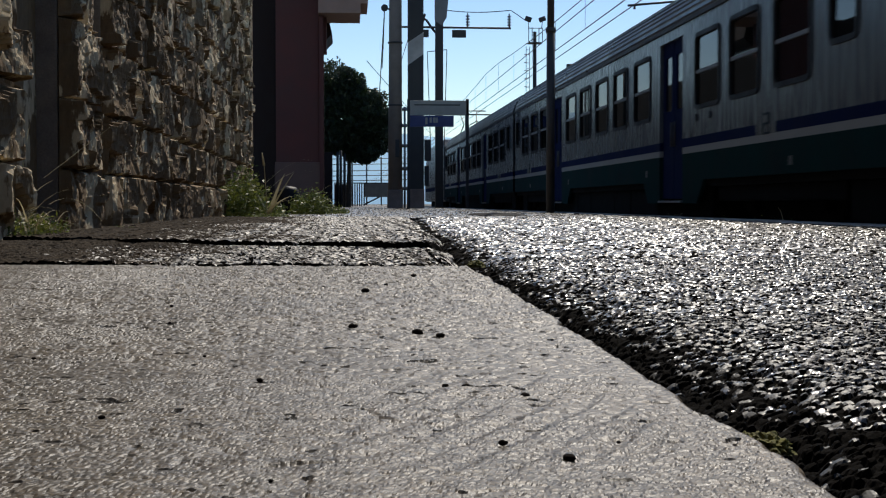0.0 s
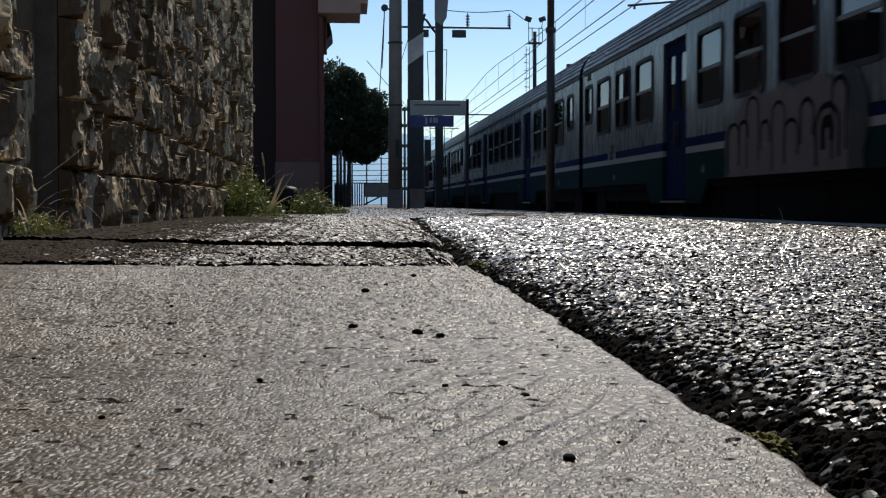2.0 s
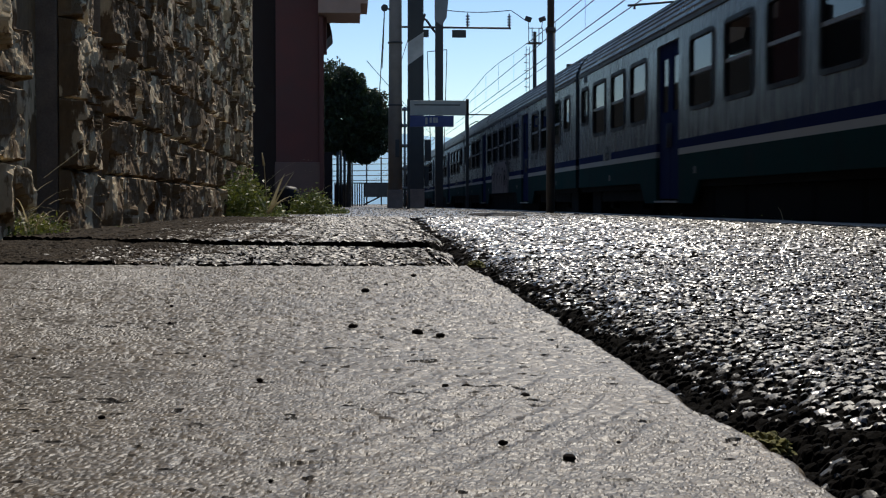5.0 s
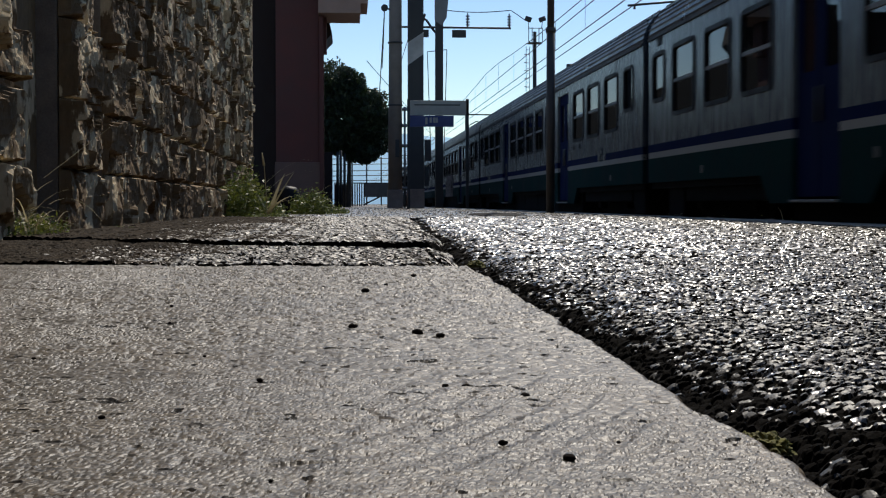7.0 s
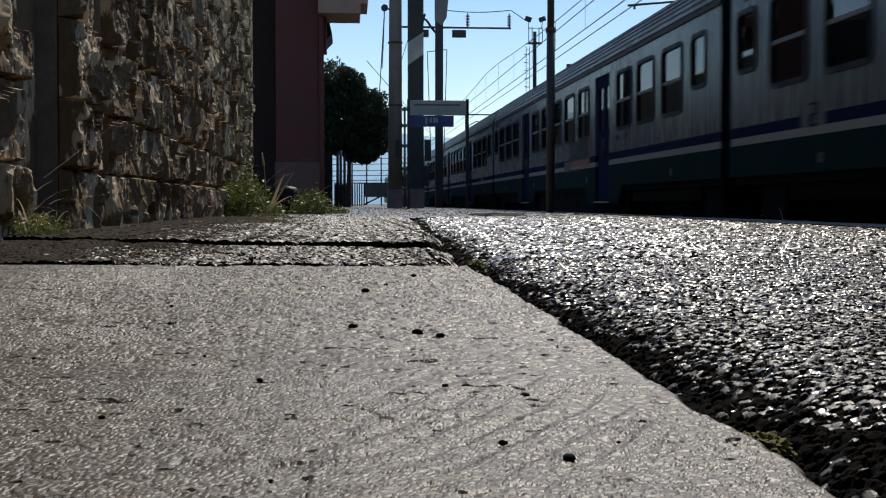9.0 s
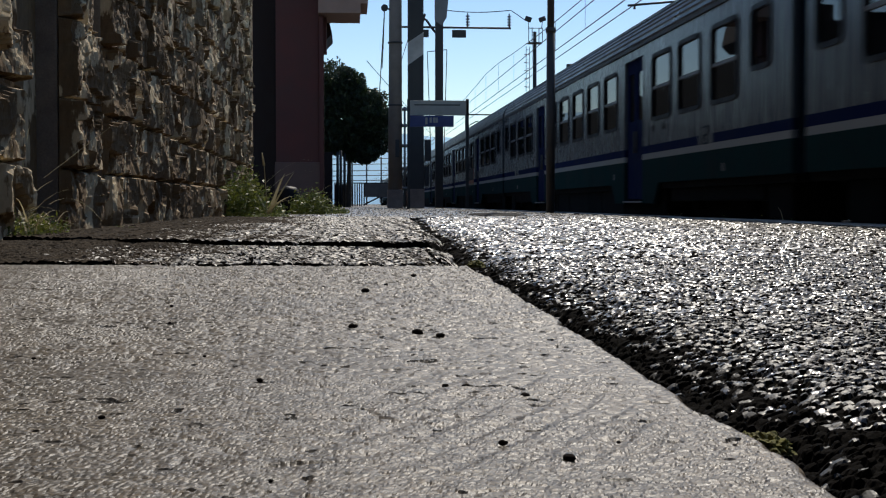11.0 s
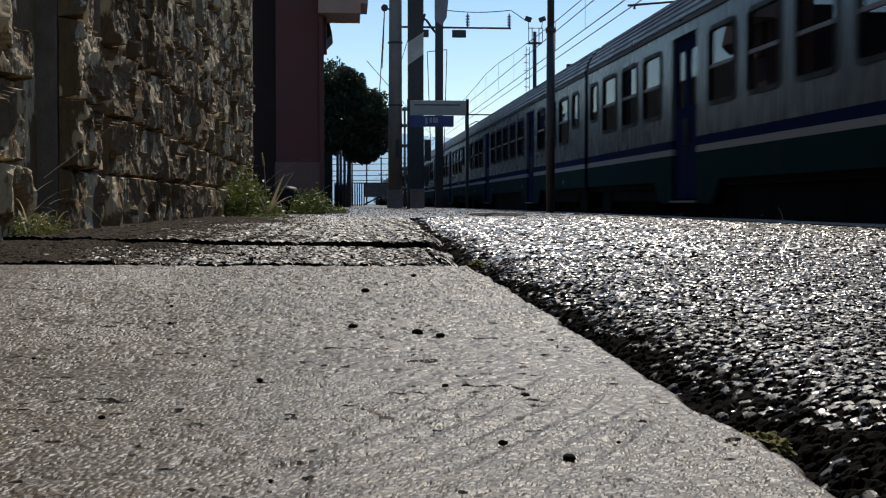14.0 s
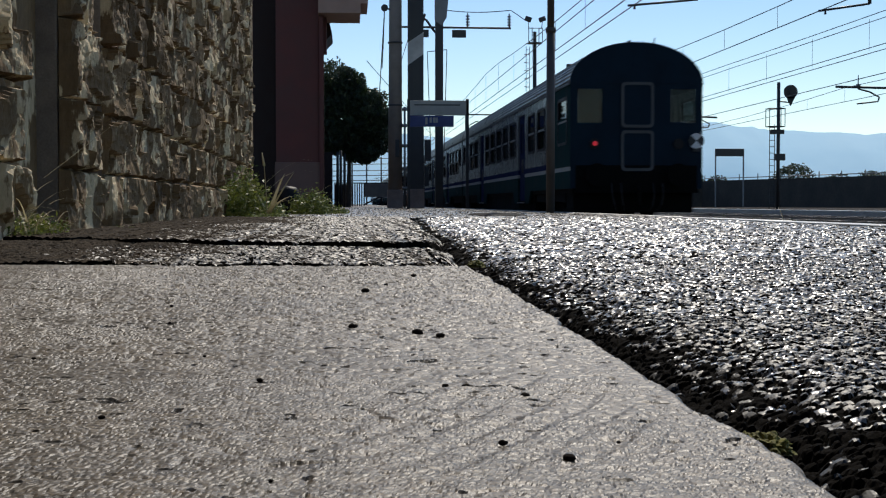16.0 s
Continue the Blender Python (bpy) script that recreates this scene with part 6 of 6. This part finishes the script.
def weed_clump(x, y, radius, height, count, leaf, seed, label, straw=0):
    rng = random.Random(seed)
    t = thing("weed_clump", label, "weeds", pose(x, y, -0.02), group="weeds by the wall")
    bm = bmesh.new()
    for _ in range(count):
        a, r = rng.uniform(0, 6.28), radius * math.sqrt(rng.random())
        h = height * rng.uniform(0.25, 1.0) * (1 - 0.5 * r / radius)
        root = Vector((r * math.cos(a) * 0.7, r * math.sin(a), 0))
        top = root + Vector((rng.uniform(-0.3, 0.3) * h, rng.uniform(-0.3, 0.3) * h, h))
        blade(bm, root, top, 0.006, 0.0, 2)
        for _ in range(7):
            c = root.lerp(top, rng.uniform(0.25, 1.0)) + Vector((rng.gauss(0, leaf), rng.gauss(0, leaf), rng.gauss(0, leaf * 0.5)))
            u = Vector((rng.gauss(0, 1), rng.gauss(0, 1), rng.gauss(0, 0.6))).normalized()
            w = u.orthogonal().normalized() * leaf * 0.35
            s = leaf * rng.uniform(0.5, 1.1)
            va, vb, vc, vd = (bm.verts.new(q) for q in (c - u * s, c + w, c + u * s, c - w))
            bm.faces.new((va, vb, vc))
            bm.faces.new((va, vc, vd))
    part("leaves", bm, M_WEED, t)
    if straw:
        bm = bmesh.new()
        for _ in range(straw):
            a, l = rng.uniform(0, 6.28), height * rng.uniform(0.6, 1.5)
            blade(bm, (rng.gauss(0, 0.06), rng.gauss(0, 0.06), 0), (l * math.cos(a) * 0.9, l * math.sin(a) * 0.6, l * rng.uniform(0.15, 0.8)), 0.012, l * 0.22, 6)
        part("dry_blades", bm, M_STRAW, t, "dry pale grass blades")
    return t


weed_clump(-1.42, 19.2, 0.42, 0.95, 300, 0.042, 1, "yellow-green weeds against the stone wall", 12)
weed_clump(-1.15, 19.8, 0.34, 0.45, 200, 0.036, 2, "low yellow-green weeds on the paving", 6)
weed_clump(-0.60, 23.5, 0.46, 0.62, 300, 0.038, 3, "bright green weeds at the building's foot", 5)
weed_clump(-0.22, 25.0, 0.36, 0.26, 130, 0.032, 4, "low green weeds at the building's foot")
weed_clump(-1.02, 18.4, 0.45, 0.12, 140, 0.024, 5, "creeping weeds on the paving edge", 4)
weed_clump(-1.66, 7.62, 0.20, 0.20, 110, 0.018, 8, "tuft of green grass at the wall's foot", 60)
weed_clump(-1.72, 7.2, 0.22, 0.26, 110, 0.018, 9, "thick tuft of grass at the wall's foot", 70)
weed_clump(-1.55, 9.6, 0.20, 0.06, 50, 0.014, 10, "flat dry grass along the wall's foot", 24)
for k, (x, y) in enumerate(((4.56, 16.3), (4.57, 15.1), (4.56, 13.7), (4.57, 19.0))):
    t = weed_clump(x, y, 0.12, 0.30, 30, 0.022, 40 + k, "small weeds sprouting beyond the platform edge", 5)
    t.location.z = -0.19
bm = bmesh.new()
bmesh.ops.create_icosphere(bm, subdivisions=3, radius=1)
for v in bm.verts:
    n = 1 + 0.18 * noise.noise(v.co * 1.6)
    v.co = Vector((v.co.x * 0.24 * n, v.co.y * 0.2 * n, max(-0.02, 0.24 + v.co.z * 0.26 * n)))
solid("black_sack", bm, M_RUBBER, "black rounded sack lying behind the weeds", "sack", at=pose(-1.02, 24.6, 0), smooth=True)

tall = thing("tall_weed", "tall weed with broad arching blades and seed head", "weed", pose(-1.12, 19.0, -0.01))
bm = bmesh.new()
for tip, w, sag in (((0.28, 0.1, 0.62), 0.05, 0.05), ((0.36, -0.1, 0.22), 0.05, 0.10), ((0.50, 0.0, 0.30), 0.055, 0.10), ((-0.22, 0.0, 0.12), 0.045, 0.08), ((0.20, -0.1, 0.05), 0.05, 0.12), ((0.42, 0.2, 0.66), 0.03, 0.03), ((0.32, -0.2, 0.10), 0.05, 0.06), ((-0.28, 0.1, 0.62), 0.02, 0.04)):
    blade(bm, (random.gauss(0, 0.03), random.gauss(0, 0.03), 0), tip, w * 1.7, sag, 7)
part("blades", bm, M_STRAW, tall, "pale arching blades")
bm = bmesh.new()
tube(bm, (0.05, 0, 0), (0.0, 0, 0.72), 0.008, 0.005, 5)
tube(bm, (0.0, 0, 0.72), (-0.03, 0, 0.90), 0.018, 0.006, 6)
part("seed_head", bm, M_STRAW, tall, "upright pale seed head")
grass = thing("dry_grass_stem", "long dry grass stems leaning from the wall's foot", "grass", pose(-1.60, 7.6, 0))
for base, tip, sag in (
    ((-0.129, 0.4, 0.333), (0.326, 0.5, 0.704), 0.00),
    ((-0.23, 0.3, 0.338), (-0.206, 0.4, 0.639), 0.01),
    ((0.082, 0.5, 0.227), (0.317, 0.6, 0.22), 0.01),
    ((-0.079, 0.3, 0.182), (0.229, 0.4, 0.044), 0.09),
    ((-0.142, 0.2, 0.239), (-0.054, 0.3, 0.317), 0.01),
    ((-0.046, 0.1, 0.099), (0.138, 0.2, 0.038), 0.02),
    ((-0.082, -0.2, 0.023), (0.209, -0.1, -0.047), 0.03),
    ((-0.273, 0.0, 0.107), (-0.089, 0.1, 0.261), 0.03),
    ((-0.224, -0.1, -0.005), (-0.097, 0.0, 0.188), 0.05),
    ((-0.165, -0.1, -0.021), (-0.122, 0.0, 0.237), 0.02),
    ((-0.264, 0.0, 0.058), (-0.166, 0.1, 0.149), 0.03),
    ((-0.17, -0.2, -0.028), (-0.015, -0.1, 0.075), 0.04)):
    bm = bmesh.new()
    blade(bm, base, tip, 0.013, sag, 8)
    part("stem", bm, M_STRAW, grass)

# ---------------------------------------------------------------- droppings, moss and grit on the slab
drng = random.Random(11)
for x, y, s in ((0.17, 3.44, 6), (0.09, 3.07, 4), (0.04, 2.82, 8), (0.01, 2.03, 5.4), (0.10, 1.92, 6.5), (0.13, 1.88, 5), (0.12, 1.55, 2.6), (0.10, 1.37, 3), (0.12, 1.36, 4), (0.17, 1.29, 4.2), (0.16, 0.97, 4.2), (0.12, 1.04, 3), (-0.09, 1.43, 3), (-0.21, 1.19, 2.6), (-0.25, 1.12, 2.2), (-0.17, 1.66, 2), (-0.31, 2.46, 3), (-0.05, 0.91, 1.6), (-0.62, 4.10, 7), (-0.37, 1.65, 2.2), (0.21, 1.04, 1.5), (-0.27, 2.12, 2.4), (-0.42, 4.12, 6)):
    bm = bmesh.new()
    bmesh.ops.create_icosphere(bm, subdivisions=2, radius=1)
    for v in bm.verts:
        v.co *= 1 + 0.28 * noise.noise(v.co * 1.7 + Vector((x * 30, y * 30, 0)))
        v.co.x *= s * 0.001 * 1.15
        v.co.y *= s * 0.001 * 1.3
        v.co.z *= s * 0.001 * 0.75
    solid("dark_pellet", bm, M_DROP, "small dark pellet lying on the slab", "pellet", at=pose(x, y, s * 0.0005 + min(max(y - 1.4, 0), 1.2) * 0.0016, 0, 0, drng.uniform(0, 180)), group="pellets on the slab", smooth=True)


def moss(x, y, r, seed):
    bm = bmesh.new()
    bmesh.ops.create_icosphere(bm, subdivisions=4, radius=1)
    for v in bm.verts:
        q = v.co + Vector((seed * 7.3, 0, 0))
        k = 1 + 0.45 * noise.noise(q * 2.2) + 0.30 * noise.noise(q * 6) + 0.16 * noise.noise(q * 15)
        v.co = Vector((v.co.x * r * 0.8 * k, v.co.y * r * 1.3 * k, max(-0.2, v.co.z) * r * 0.55 * k))
    solid("moss_cushion", bm, M_MOSS, "yellow-green moss in the paving joint", "moss", at=pose(x, y, -0.016), group="moss in the joint")


moss(0.348, 1.10, 0.020, 1)
moss(0.334, 1.12, 0.014, 2)
moss(0.331, 1.16, 0.008, 3)
moss(0.42, 4.4, 0.03, 4)

# ---------------------------------------------------------------- unseen roof and wall added behind the camera to cut skylight
canopy = thing("platform_canopy", "unseen canopy and wall added to cut skylight", "canopy", kind="structure")
bm = bmesh.new()
box(bm, -2.4, 4.0, -26, -2.5, 4.6, 4.9)
part("canopy_roof", bm, M_DARKWALL, canopy)
bm = bmesh.new()
box(bm, -2.4, 4.0, -26.4, -26, -0.3, 4.9)
part("canopy_wall", bm, M_RED, canopy)
for y in (-4, -14, -24):
    bm = bmesh.new()
    box(bm, 3.3, 3.5, y - 0.1, y + 0.1, -0.1, 4.6)
    part("column", bm, M_DARKSTEEL, canopy)


# ---------------------------------------------------------------- what moves
PITCH = 26.944                      # from coach to coach


def middle_of(k, t):
    """How far the middle of the coach k has gone along the track, in metres."""
    return 11.681 + 7.4964 * t + 0.23445 * t * t - 0.000327 * t ** 3 + (1.5 - k) * PITCH


def motions():
    times = [0.5 * k for k in range(33)]
    for k, ob in enumerate(TRAIN):
        walk(ob, [(t, pose(6.155, middle_of(k, t) - MIDDLE, 0)) for t in times])
    walk(TAIL, [(t, pose(6.155, middle_of(7, t) - MIDDLE + 0.08, 0)) for t in times])
    walk(LOCO, [(t, pose(6.155, middle_of(0, t) - MIDDLE + LEN + 0.6, 0)) for t in times])


motions()
